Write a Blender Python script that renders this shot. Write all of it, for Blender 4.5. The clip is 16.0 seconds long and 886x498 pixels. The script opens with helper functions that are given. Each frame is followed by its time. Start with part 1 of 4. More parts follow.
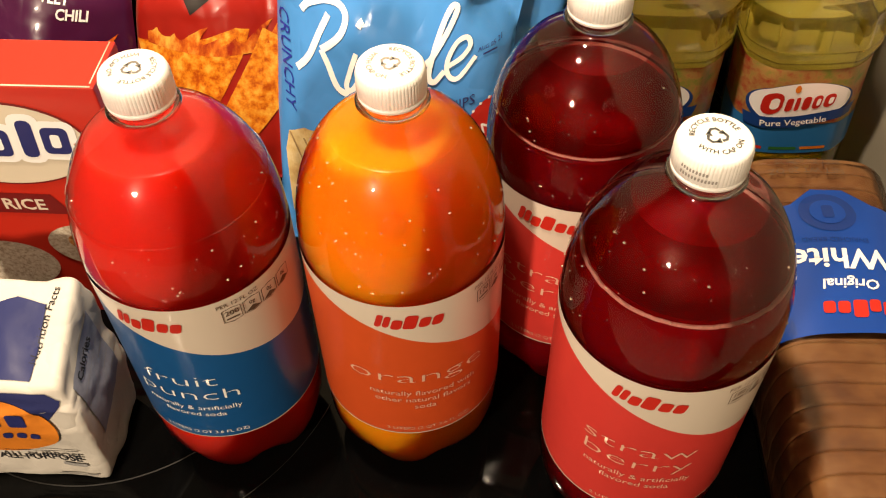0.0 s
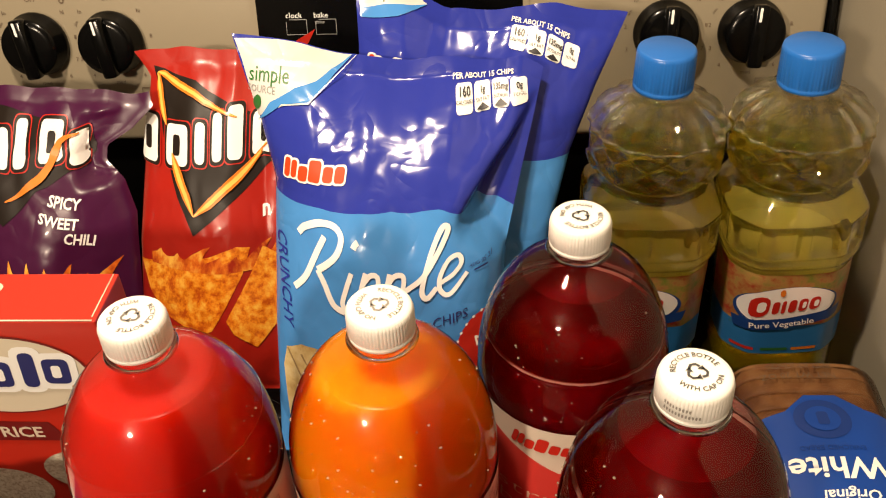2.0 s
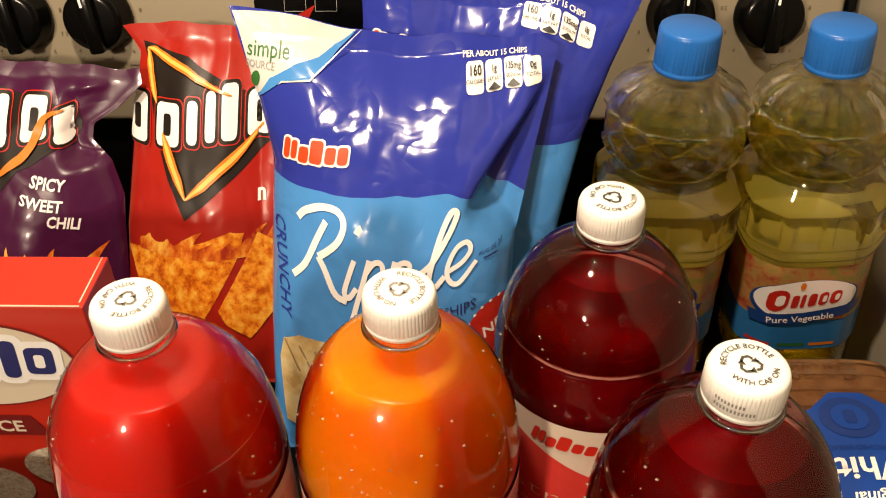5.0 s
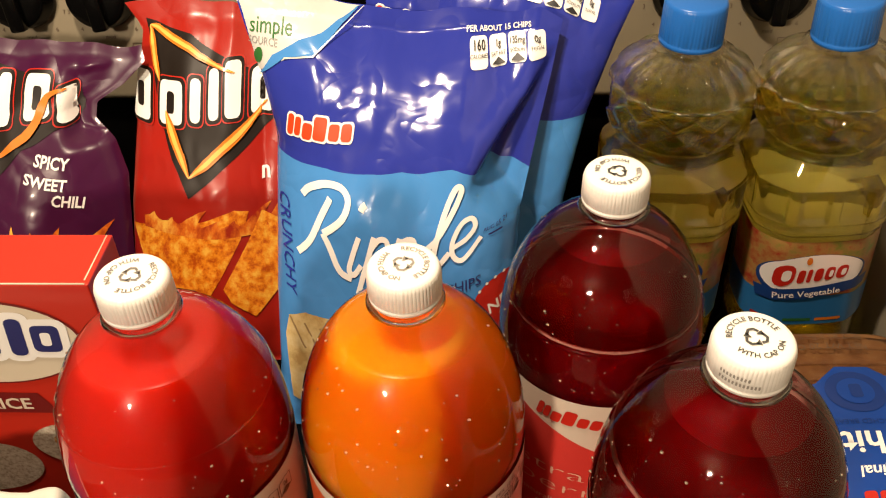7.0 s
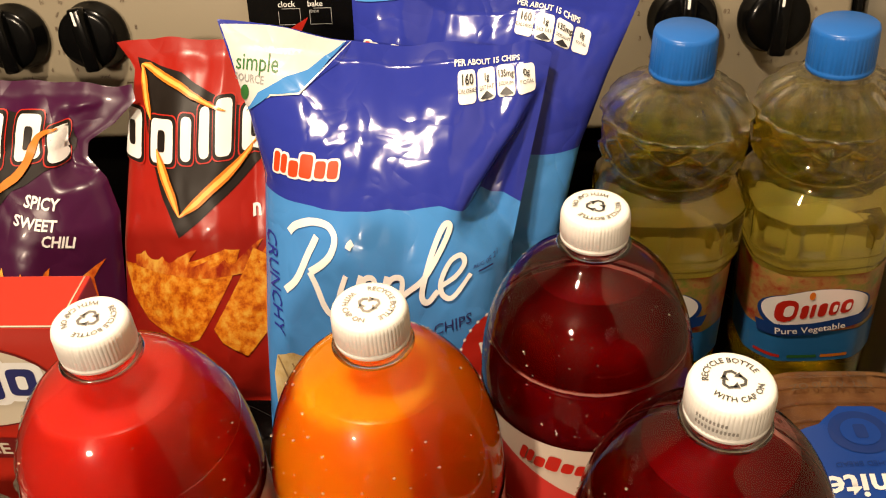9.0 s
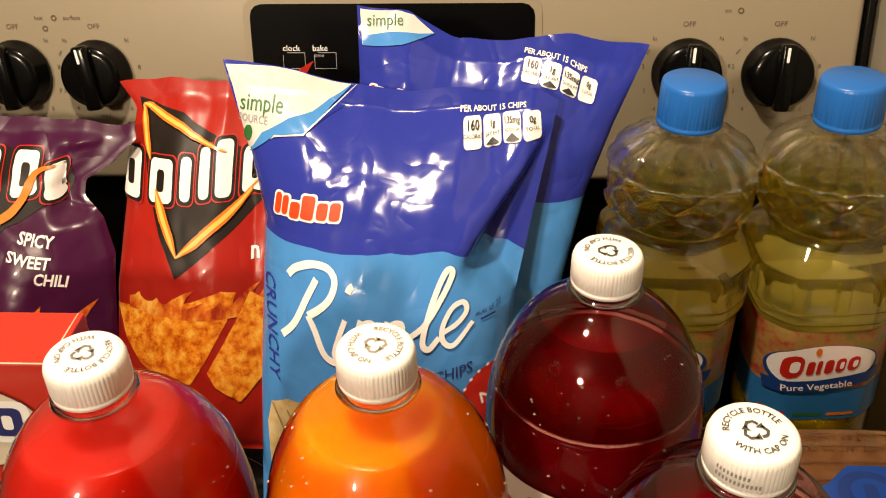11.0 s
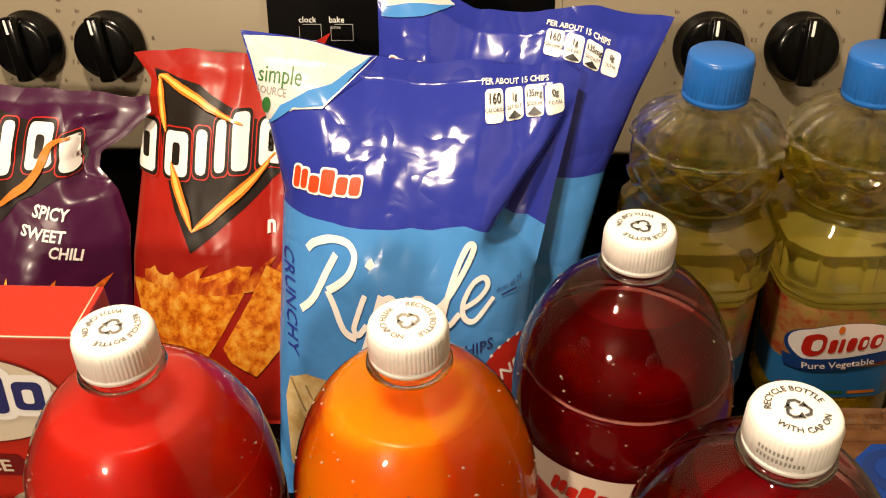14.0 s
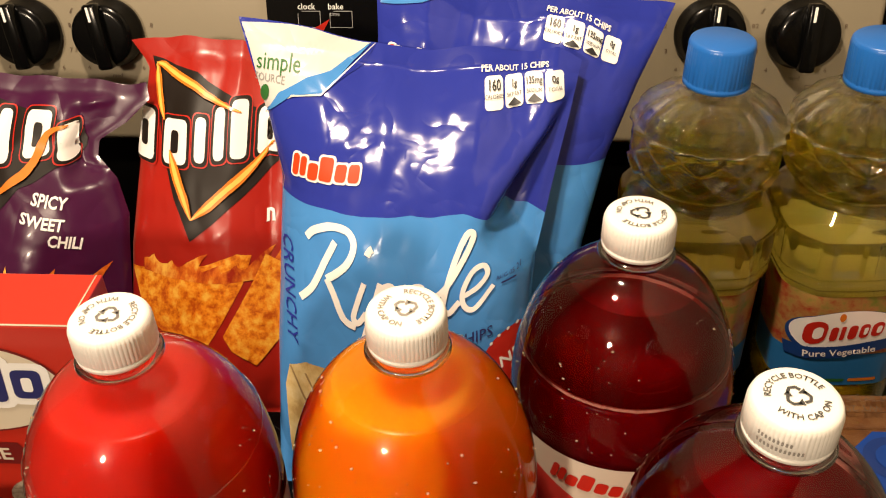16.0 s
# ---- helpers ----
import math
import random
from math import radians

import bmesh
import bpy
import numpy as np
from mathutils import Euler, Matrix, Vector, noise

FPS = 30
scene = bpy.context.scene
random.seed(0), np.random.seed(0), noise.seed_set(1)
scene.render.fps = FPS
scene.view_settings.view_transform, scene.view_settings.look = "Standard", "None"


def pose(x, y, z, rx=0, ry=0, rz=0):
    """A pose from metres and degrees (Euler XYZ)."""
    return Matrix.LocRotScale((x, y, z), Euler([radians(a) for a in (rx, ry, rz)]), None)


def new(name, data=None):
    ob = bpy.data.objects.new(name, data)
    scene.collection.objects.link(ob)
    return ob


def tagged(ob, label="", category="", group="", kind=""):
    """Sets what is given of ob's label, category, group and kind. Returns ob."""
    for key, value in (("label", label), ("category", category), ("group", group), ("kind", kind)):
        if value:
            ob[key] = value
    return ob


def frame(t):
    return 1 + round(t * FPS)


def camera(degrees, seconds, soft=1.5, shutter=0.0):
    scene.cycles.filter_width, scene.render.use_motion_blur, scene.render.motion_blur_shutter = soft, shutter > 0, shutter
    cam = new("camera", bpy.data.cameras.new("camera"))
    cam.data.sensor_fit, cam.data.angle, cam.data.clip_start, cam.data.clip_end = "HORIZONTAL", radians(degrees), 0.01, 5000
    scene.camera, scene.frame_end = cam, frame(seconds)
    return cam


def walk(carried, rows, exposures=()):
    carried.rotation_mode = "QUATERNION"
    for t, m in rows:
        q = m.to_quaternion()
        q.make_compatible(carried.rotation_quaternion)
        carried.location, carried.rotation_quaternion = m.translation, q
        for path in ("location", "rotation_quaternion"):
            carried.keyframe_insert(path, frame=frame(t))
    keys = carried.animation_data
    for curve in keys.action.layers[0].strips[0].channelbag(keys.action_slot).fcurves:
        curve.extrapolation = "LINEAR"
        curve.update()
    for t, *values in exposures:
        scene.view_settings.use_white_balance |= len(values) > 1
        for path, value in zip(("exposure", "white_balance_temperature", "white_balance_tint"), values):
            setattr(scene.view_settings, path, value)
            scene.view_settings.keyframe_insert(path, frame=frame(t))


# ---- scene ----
# ---------------- camera ----------------
cam = camera(52.41, 16.0, soft=1.1)
ROWS = [
    (0, 0.0443, -0.3179, 0.5451, -49.372, 0.853, 3.106),
    (0.5, 0.0456, -0.3110, 0.5491, -49.450, 1.556, 2.531),
    (1, 0.0514, -0.3153, 0.5694, -43.293, 2.246, 2.222),
    (1.5, 0.0544, -0.3114, 0.5779, -38.882, 2.463, 2.130),
    (2, 0.0521, -0.3057, 0.5721, -38.316, 2.204, 2.276),
    (2.5, 0.0447, -0.2976, 0.5631, -37.450, 1.717, 1.536),
    (3, 0.0385, -0.2918, 0.5555, -36.897, 1.255, 1.249),
    (3.5, 0.0359, -0.2903, 0.5503, -37.151, 0.958, 1.206),
    (4, 0.0331, -0.2841, 0.5461, -37.746, 0.795, 1.408),
    (6.5, 0.0296, -0.2854, 0.5473, -39.408, 1.223, 1.792),
    (7, 0.0309, -0.2849, 0.5441, -39.828, 1.354, 1.686),
    (7.5, 0.0329, -0.2865, 0.5459, -39.959, 1.606, 1.579),
    (8, 0.0331, -0.2867, 0.5472, -40.332, 1.655, 1.515),
    (8.5, 0.0405, -0.2806, 0.5417, -39.420, 1.999, 1.653),
    (9, 0.0531, -0.2725, 0.5365, -37.610, 2.670, 2.487),
    (11.5, 0.0413, -0.2681, 0.5242, -33.980, 1.062, 2.777),
    (12, 0.0389, -0.2702, 0.5235, -34.354, 1.031, 2.871),
    (12.5, 0.0372, -0.2703, 0.5262, -34.709, 1.129, 2.821),
    (13, 0.0351, -0.2672, 0.5227, -35.179, 1.223, 2.776),
    (13.5, 0.0338, -0.2652, 0.5200, -35.427, 1.136, 2.938),
    (14, 0.0319, -0.2639, 0.5216, -35.591, 1.069, 3.039),
    (14.5, 0.0307, -0.2600, 0.5189, -35.896, 1.138, 2.996),
    (15, 0.0308, -0.2608, 0.5196, -36.049, 1.249, 3.024),
    (15.5, 0.0318, -0.2622, 0.5215, -36.185, 1.211, 3.102),
    (16, 0.0330, -0.2626, 0.5197, -36.289, 1.182, 3.070),
]
walk(cam, [(t, pose(x, y, z, 90 + pitch, roll, yaw)) for t, x, y, z, pitch, roll, yaw in ROWS],
     exposures=((0.0, 1.06), (0.6, 1.02), (1.5, 0.72), (16.0, 0.66)))

# ---------------- light ----------------
world = bpy.data.worlds.new("room_air")
scene.world = world
world.use_nodes = True
world.node_tree.nodes["Background"].inputs[0].default_value = (1.0, 0.78, 0.52, 1)
world.node_tree.nodes["Background"].inputs[1].default_value = 0.004


def bulb(name, at, watts, size, colour):
    lamp = bpy.data.lights.new(name, "POINT")
    lamp.energy, lamp.shadow_soft_size, lamp.color = watts, size, colour
    ob = new(name, lamp)
    ob.location = at
    return ob


WARM = (1.0, 0.79, 0.57)
bulb("ceiling_bulb", (-0.80, -1.62, 1.16), 84.0, 0.08, WARM)
bulb("hood_bulb", (-0.17, -0.04, 1.13), 35.0, 0.035, WARM)


# ---------------- materials ----------------
def mat(name, colour, rough=0.5, metal=0.0, vary=0.08, scale=40.0, bump=0.0, bump_scale=200.0, coat=0.0, spec=0.5, transmission=0.0, ior=1.45, sss=0.0, alpha=1.0):
    m = bpy.data.materials.new(name)
    m.use_nodes = True
    nt = m.node_tree
    b = nt.nodes["Principled BSDF"]
    b.inputs["Roughness"].default_value = rough
    b.inputs["Metallic"].default_value = metal
    b.inputs["Coat Weight"].default_value = coat
    b.inputs["Coat Roughness"].default_value = 0.08
    b.inputs["Specular IOR Level"].default_value = spec
    b.inputs["Transmission Weight"].default_value = transmission
    b.inputs["IOR"].default_value = ior
    b.inputs["Alpha"].default_value = alpha
    if sss:
        b.inputs["Subsurface Weight"].default_value = sss
        b.inputs["Subsurface Radius"].default_value = (0.022, 0.011, 0.004)
        b.inputs["Subsurface Scale"].default_value = 2.0
    tc = nt.nodes.new("ShaderNodeTexCoord")
    if vary:
        n1 = nt.nodes.new("ShaderNodeTexNoise")
        n1.inputs["Scale"].default_value = scale
        n1.inputs["Detail"].default_value = 6
        nt.links.new(tc.outputs["Object"], n1.inputs["Vector"])
        mr = nt.nodes.new("ShaderNodeMapRange")
        mr.inputs["To Min"].default_value, mr.inputs["To Max"].default_value = 1 - vary, 1 + vary
        nt.links.new(n1.outputs["Fac"], mr.inputs["Value"])
        mx = nt.nodes.new("ShaderNodeVectorMath")
        mx.operation = "SCALE"
        mx.inputs[0].default_value = colour
        nt.links.new(mr.outputs["Result"], mx.inputs["Scale"])
        nt.links.new(mx.outputs["Vector"], b.inputs["Base Color"])
    else:
        b.inputs["Base Color"].default_value = (*colour, 1)
    if bump:
        n2 = nt.nodes.new("ShaderNodeTexNoise")
        n2.inputs["Scale"].default_value = bump_scale
        n2.inputs["Detail"].default_value = 5
        nt.links.new(tc.outputs["Object"], n2.inputs["Vector"])
        bp = nt.nodes.new("ShaderNodeBump")
        bp.inputs["Strength"].default_value = bump
        bp.inputs["Distance"].default_value = 0.002
        nt.links.new(n2.outputs["Fac"], bp.inputs["Height"])
        nt.links.new(bp.outputs["Normal"], b.inputs["Normal"])
    return m


def clear_film(name, tint=(1, 1, 1), ior=1.5, rough=0.03, gain=1.0, wrinkle=0.0, wrinkle_scale=60.0):
    """Thin clear plastic: see-through, with gloss by Fresnel."""
    m = bpy.data.materials.new(name)
    m.use_nodes = True
    nt = m.node_tree
    nt.nodes.clear()
    out = nt.nodes.new("ShaderNodeOutputMaterial")
    mix = nt.nodes.new("ShaderNodeMixShader")
    tr = nt.nodes.new("ShaderNodeBsdfTransparent")
    gl = nt.nodes.new("ShaderNodeBsdfGlossy")
    fr = nt.nodes.new("ShaderNodeFresnel")
    mul = nt.nodes.new("ShaderNodeMath")
    mul.operation, mul.use_clamp = "MULTIPLY", True
    mul.inputs[1].default_value = gain
    tr.inputs["Color"].default_value = (*tint, 1)
    gl.inputs["Roughness"].default_value = rough
    fr.inputs["IOR"].default_value = ior
    nt.links.new(fr.outputs[0], mul.inputs[0])
    nt.links.new(mul.outputs[0], mix.inputs[0])
    nt.links.new(tr.outputs[0], mix.inputs[1])
    nt.links.new(gl.outputs[0], mix.inputs[2])
    nt.links.new(mix.outputs[0], out.inputs["Surface"])
    if wrinkle:
        tc = nt.nodes.new("ShaderNodeTexCoord")
        n2 = nt.nodes.new("ShaderNodeTexNoise")
        n2.inputs["Scale"].default_value = wrinkle_scale
        n2.inputs["Detail"].default_value = 4
        bp = nt.nodes.new("ShaderNodeBump")
        bp.inputs["Strength"].default_value = wrinkle
        bp.inputs["Distance"].default_value = 0.004
        nt.links.new(tc.outputs["Object"], n2.inputs["Vector"])
        nt.links.new(n2.outputs["Fac"], bp.inputs["Height"])
        nt.links.new(bp.outputs["Normal"], gl.inputs["Normal"])
        nt.links.new(bp.outputs["Normal"], fr.inputs["Normal"])
    return m


def liquid(name, tint, ior, clear, haze, haze_colour):
    """A clear or cloudy drink: refracting, partly letting light straight through, with some glow from inside."""
    m = mat(name, haze_colour, 0.25, vary=0.03, scale=25, sss=1.0, spec=0.1)
    nt = m.node_tree
    body = nt.nodes["Principled BSDF"]
    out = [n for n in nt.nodes if n.type == "OUTPUT_MATERIAL"][0]
    glass = nt.nodes.new("ShaderNodeBsdfGlass")
    glass.inputs["Color"].default_value = (*tint, 1)
    glass.inputs["Roughness"].default_value = 0.0
    glass.inputs["IOR"].default_value = ior
    thin = nt.nodes.new("ShaderNodeBsdfTransparent")
    thin.inputs["Color"].default_value = (*tint, 1)
    through_mix = nt.nodes.new("ShaderNodeMixShader")
    through_mix.inputs[0].default_value = clear
    nt.links.new(glass.outputs[0], through_mix.inputs[1])
    nt.links.new(thin.outputs[0], through_mix.inputs[2])
    cloud = nt.nodes.new("ShaderNodeMixShader")
    cloud.inputs[0].default_value = haze
    nt.links.new(through_mix.outputs[0], cloud.inputs[1])
    nt.links.new(body.outputs[0], cloud.inputs[2])
    nt.links.new(cloud.outputs[0], out.inputs["Surface"])
    body.inputs["Subsurface Scale"].default_value = 5.0
    return m


def mottled(name, dark, mid, light, scale, rough=0.6, coat=0.0, stretch=(1, 1, 1), bump=0.3):
    """Three-tone noise, for printed food pictures and crusts."""
    m = mat(name, mid, rough, vary=0, coat=coat, bump=bump, bump_scale=scale * 2)
    nt = m.node_tree
    tc = [n for n in nt.nodes if n.type == "TEX_COORD"][0]
    mp = nt.nodes.new("ShaderNodeMapping")
    mp.inputs["Scale"].default_value = stretch
    n1 = nt.nodes.new("ShaderNodeTexNoise")
    n1.inputs["Scale"].default_value = scale
    n1.inputs["Detail"].default_value = 8
    n1.inputs["Roughness"].default_value = 0.62
    cr = nt.nodes.new("ShaderNodeValToRGB")
    cr.color_ramp.elements[0].position, cr.color_ramp.elements[0].color = 0.36, (*dark, 1)
    cr.color_ramp.elements[1].position, cr.color_ramp.elements[1].color = 0.66, (*light, 1)
    e = cr.color_ramp.elements.new(0.5)
    e.color = (*mid, 1)
    nt.links.new(tc.outputs["Object"], mp.inputs["Vector"])
    nt.links.new(mp.outputs["Vector"], n1.inputs["Vector"])
    nt.links.new(n1.outputs["Fac"], cr.inputs["Fac"])
    nt.links.new(cr.outputs["Color"], nt.nodes["Principled BSDF"].inputs["Base Color"])
    return m


def creased(m, scale=19.0, strength=0.36):
    """Adds the long sharp folds and flat facets of crumpled film to a material."""
    nt = m.node_tree
    tc = [n for n in nt.nodes if n.type == "TEX_COORD"][0]
    old = [n for n in nt.nodes if n.type == "BUMP"][0]
    before = None
    for size, depth, share in ((scale * 0.55, 0.0075, strength), (scale * 1.7, 0.0026, strength * 0.9)):
        n1 = nt.nodes.new("ShaderNodeTexNoise")
        n1.inputs["Scale"].default_value = size
        n1.inputs["Detail"].default_value = 1.5
        n1.inputs["Distortion"].default_value = 0.6
        less = nt.nodes.new("ShaderNodeMath")
        less.operation = "SUBTRACT"
        less.inputs[1].default_value = 0.5
        fold = nt.nodes.new("ShaderNodeMath")
        fold.operation = "ABSOLUTE"
        bp = nt.nodes.new("ShaderNodeBump")
        bp.inputs["Strength"].default_value = share
        bp.inputs["Distance"].default_value = depth * 4
        nt.links.new(tc.outputs["Object"], n1.inputs["Vector"])
        nt.links.new(n1.outputs["Fac"], less.inputs[0])
        nt.links.new(less.outputs[0], fold.inputs[0])
        nt.links.new(fold.outputs[0], bp.inputs["Height"])
        if before:
            nt.links.new(before.outputs["Normal"], bp.inputs["Normal"])
        before = bp
    nt.links.new(before.outputs["Normal"], old.inputs["Normal"])
    return m


M = {
    "panel": mat("brushed_beige_enamel", (0.245, 0.210, 0.146), 0.42, vary=0.05, scale=9, bump=0.03, bump_scale=500),
    "wall": mat("cream_wall_paint", (0.266, 0.237, 0.178), 0.65, vary=0.05, scale=6, bump=0.12, bump_scale=300),
    # Dark colour for unseen surfaces, chosen to keep bounced light and reflections low.
    "dim_wall": mat("dark_unseen_wall", (0.06, 0.05, 0.038), 0.7, vary=0.1, scale=4),
    "wet_film": clear_film("wet_red_film", (0.62, 0.20, 0.19), 1.33, 0.05, 0.5),
    "glass_top": mat("black_ceramic_glass", (0.0015, 0.0015, 0.0015), 0.06, vary=0.3, scale=30, spec=0.10),
    "riser": mat("matt_black_enamel", (0.0016, 0.0015, 0.0014), 0.45, vary=0.3, scale=30, spec=0.06),
    "ring": mat("grey_burner_print", (0.006, 0.0057, 0.0054), 0.5, vary=0.4, scale=900),
    "knob": mat("black_gloss_plastic", (0.002, 0.002, 0.002), 0.18, vary=0.2, coat=0.0, spec=0.22),
    "white_ink": mat("white_ink", (0.82, 0.82, 0.80), 0.4, vary=0.03),
    "grey_ink": mat("grey_ink", (0.30, 0.30, 0.30), 0.4, vary=0.03),
    "black_ink": mat("black_ink", (0.015, 0.015, 0.018), 0.4, vary=0.1),
    "print_mid": mat("worn_grey_cap_print", (0.16, 0.15, 0.14), 0.5, vary=0.4, scale=900),
    "print_faint": mat("faint_grey_cap_print", (0.25, 0.235, 0.215), 0.5, vary=0.3, scale=700),
    "print_grey": mat("dark_grey_cap_print", (0.06, 0.06, 0.058), 0.5, vary=0.3, scale=700),
    "brown_ink": mat("brown_ink", (0.10, 0.065, 0.04), 0.5, vary=0.1),
    "cap_white": mat("white_cap_plastic", (0.80, 0.78, 0.74), 0.38, vary=0.03, sss=0.0),
    "cap_blue": mat("blue_cap_plastic", (0.015, 0.126, 0.459), 0.32, vary=0.04),
    "pet": clear_film("clear_bottle_plastic", (0.99, 0.99, 0.985), 1.45, 0.02, 1.0),
    "thick_pet": liquid("thick_clear_plastic", (0.99, 0.985, 0.95), 1.5, 0.22, 0.0, (0.8, 0.8, 0.8)),
    "pet_ridged": clear_film("clear_ridged_plastic", (0.99, 0.985, 0.965), 1.55, 0.012, 2.0),
    "bread_film": clear_film("clear_bread_film", (0.97, 0.94, 0.90), 1.42, 0.07, 0.9, 0.9, 32),
    "orange_drink": liquid("orange_soda", (1.0, 0.50, 0.05), 1.33, 0.95, 0.94, (1.0, 0.21, 0.004)),
    "red_drink": liquid("red_punch", (1.0, 0.10, 0.06), 1.33, 0.9, 0.86, (0.68, 0.024, 0.015)),
    "dark_drink": liquid("dark_strawberry_soda", (0.88, 0.02, 0.03), 1.33, 0.5, 0.27, (0.46, 0.003, 0.010)),
    "oil": liquid("pale_cooking_oil", (1.0, 0.92, 0.38), 1.46, 0.38, 0.03, (1.0, 0.80, 0.12)),
    "droplet": mat("clear_droplet", (0.95, 0.80, 0.60), 0.06, vary=0, spec=1.0, transmission=0.8, ior=1.33),
    "foam": mat("pink_foam", (0.62, 0.25, 0.20), 0.6, vary=0.25, scale=500, bump=0.8, bump_scale=900),
    "label_white": mat("white_label_film", (0.78, 0.76, 0.70), 0.35, vary=0.03),
    "label_cream": mat("cream_label_film", (0.592, 0.518, 0.429), 0.3, vary=0.03, coat=0.3),
    "label_orange": mat("burnt_orange_label_film", (0.533, 0.074, 0.016), 0.3, vary=0.06, scale=90, coat=0.3),
    "label_blue": mat("blue_label_film", (0.009, 0.078, 0.244), 0.3, vary=0.06, scale=90, coat=0.3),
    "label_pink": mat("coral_red_label_film", (0.533, 0.041, 0.033), 0.3, vary=0.06, scale=90, coat=0.3),
    "mark_orange": mat("orange_red_ink", (0.66, 0.055, 0.010), 0.35, vary=0.05),
    "red_ink": mat("red_ink", (0.459, 0.018, 0.009), 0.4, vary=0.05),
    "peach_ink": mat("peach_ink", (0.629, 0.385, 0.281), 0.4, vary=0.05),
    "bag_navy": mat("deep_blue_bag_film", (0.024, 0.036, 0.300), 0.15, vary=0.05, scale=18, bump=0.06, bump_scale=24, coat=0.2, spec=0.3),
    "bag_sky": mat("sky_blue_bag_film", (0.062, 0.240, 0.590), 0.15, vary=0.05, scale=18, bump=0.06, bump_scale=24, coat=0.2, spec=0.3),
    "bag_red": mat("red_bag_film", (0.330, 0.013, 0.007), 0.30, vary=0.15, scale=14, bump=0.06, bump_scale=55, coat=0.25),
    "bag_purple": mat("purple_bag_film", (0.050, 0.006, 0.036), 0.28, vary=0.15, scale=14, bump=0.06, bump_scale=55, coat=0.2, spec=0.3),
    "bag_black": mat("black_bag_print", (0.012, 0.008, 0.006), 0.42, vary=0.1, coat=0.08, spec=0.3),
    "bag_white": mat("white_bag_print", (0.592, 0.592, 0.570), 0.28, vary=0.03, coat=0.3, bump=0.08, bump_scale=55),
    "leaf_ink": mat("leaf_green_ink", (0.03, 0.14, 0.03), 0.4, vary=0.1),
    "flame_ink": mottled("flame_print", (0.33, 0.022, 0.007), (0.66, 0.150, 0.012), (0.88, 0.50, 0.08), 70, 0.3, 0.3, (1, 1, 0.4), 0.05),
    "flame_core": mat("hot_yellow_ink", (0.86, 0.50, 0.10), 0.3, vary=0.15, scale=160, coat=0.2),
    "flame_edge": mat("flame_orange_ink", (0.666, 0.185, 0.015), 0.3, vary=0.25, scale=120, coat=0.3),
    "chip_orange": mottled("seasoned_corn_chip_print", (0.46, 0.075, 0.004), (0.76, 0.235, 0.010), (0.86, 0.46, 0.06), 130, 0.32, 0.3, (1, 1, 1), 0.1),
    "chip_pale": mottled("pale_potato_chip_print", (0.429, 0.281, 0.104), (0.592, 0.451, 0.207), (0.666, 0.562, 0.326), 60, 0.35, 0.3, (1, 1, 1), 0.05),
    "chip_dark": mat("chip_shadow_ink", (0.30, 0.20, 0.09), 0.35, vary=0.3, scale=150),
    "box_red": mat("red_carton", (0.459, 0.022, 0.010), 0.34, vary=0.06, scale=25, coat=0.2),
    "box_maroon": mat("maroon_carton_print", (0.148, 0.009, 0.009), 0.34, vary=0.08, coat=0.2),
    "cream_ink": mat("cream_ink", (0.614, 0.548, 0.429), 0.4, vary=0.04),
    "navy_ink": mat("navy_ink", (0.02, 0.025, 0.13), 0.4, vary=0.08),
    "rice_print": mottled("rice_bowl_print", (0.311, 0.244, 0.178), (0.503, 0.429, 0.333), (0.636, 0.592, 0.503), 420, 0.4, 0.1, (1, 1, 1), 0.05),
    "dish_print": mottled("cooked_food_print", (0.222, 0.037, 0.007), (0.518, 0.185, 0.030), (0.629, 0.444, 0.185), 300, 0.4, 0.1, (1, 1, 1), 0.05),
    "paper": mat("white_flour_paper", (0.592, 0.562, 0.503), 0.55, vary=0.05, scale=30, bump=0.25, bump_scale=70),
    "paper_blue": mat("blue_paper_print", (0.018, 0.024, 0.105), 0.5, vary=0.10, scale=50, bump=0.15, bump_scale=70),
    "paper_orange": mat("orange_paper_print", (0.636, 0.200, 0.018), 0.5, vary=0.08, scale=60, bump=0.15, bump_scale=70),
    "bread": mottled("baked_bread_crust", (0.085, 0.029, 0.007), (0.138, 0.054, 0.014), (0.200, 0.096, 0.033), 35, 0.7, 0.0, (1, 1, 1), 0.3),
    "bread_label": mat("blue_bread_wrapper_print", (0.003, 0.045, 0.280), 0.3, vary=0.06, coat=0.2, bump=0.12, bump_scale=45),
    "bread_crest": mat("dark_blue_crest_print", (0.004, 0.030, 0.185), 0.3, vary=0.06, coat=0.3),
    "food_print": mottled("salad_print", (0.30, 0.018, 0.010), (0.36, 0.20, 0.06), (0.13, 0.22, 0.025), 55, 0.35, 0.3, (1, 1, 1), 0.03),
    "oil_blue": mat("blue_oil_label", (0.022, 0.148, 0.385), 0.3, vary=0.1, coat=0.3),
    "oil_navy": mat("navy_oil_label", (0.010, 0.045, 0.20), 0.3, vary=0.06, coat=0.3),
    "stone": mat("floor_tile", (0.30, 0.26, 0.21), 0.5, vary=0.15, scale=5),
    "steel": mat("grey_side_steel", (0.12, 0.115, 0.105), 0.4, vary=0.1),
}


for key in ("bag_navy", "bag_sky", "bag_white"):
    creased(M[key], 17.0, 0.23)
for key in ("bag_red", "bag_purple"):
    creased(M[key], 15.0, 0.17)
creased(M["paper"], 22.0, 0.35)


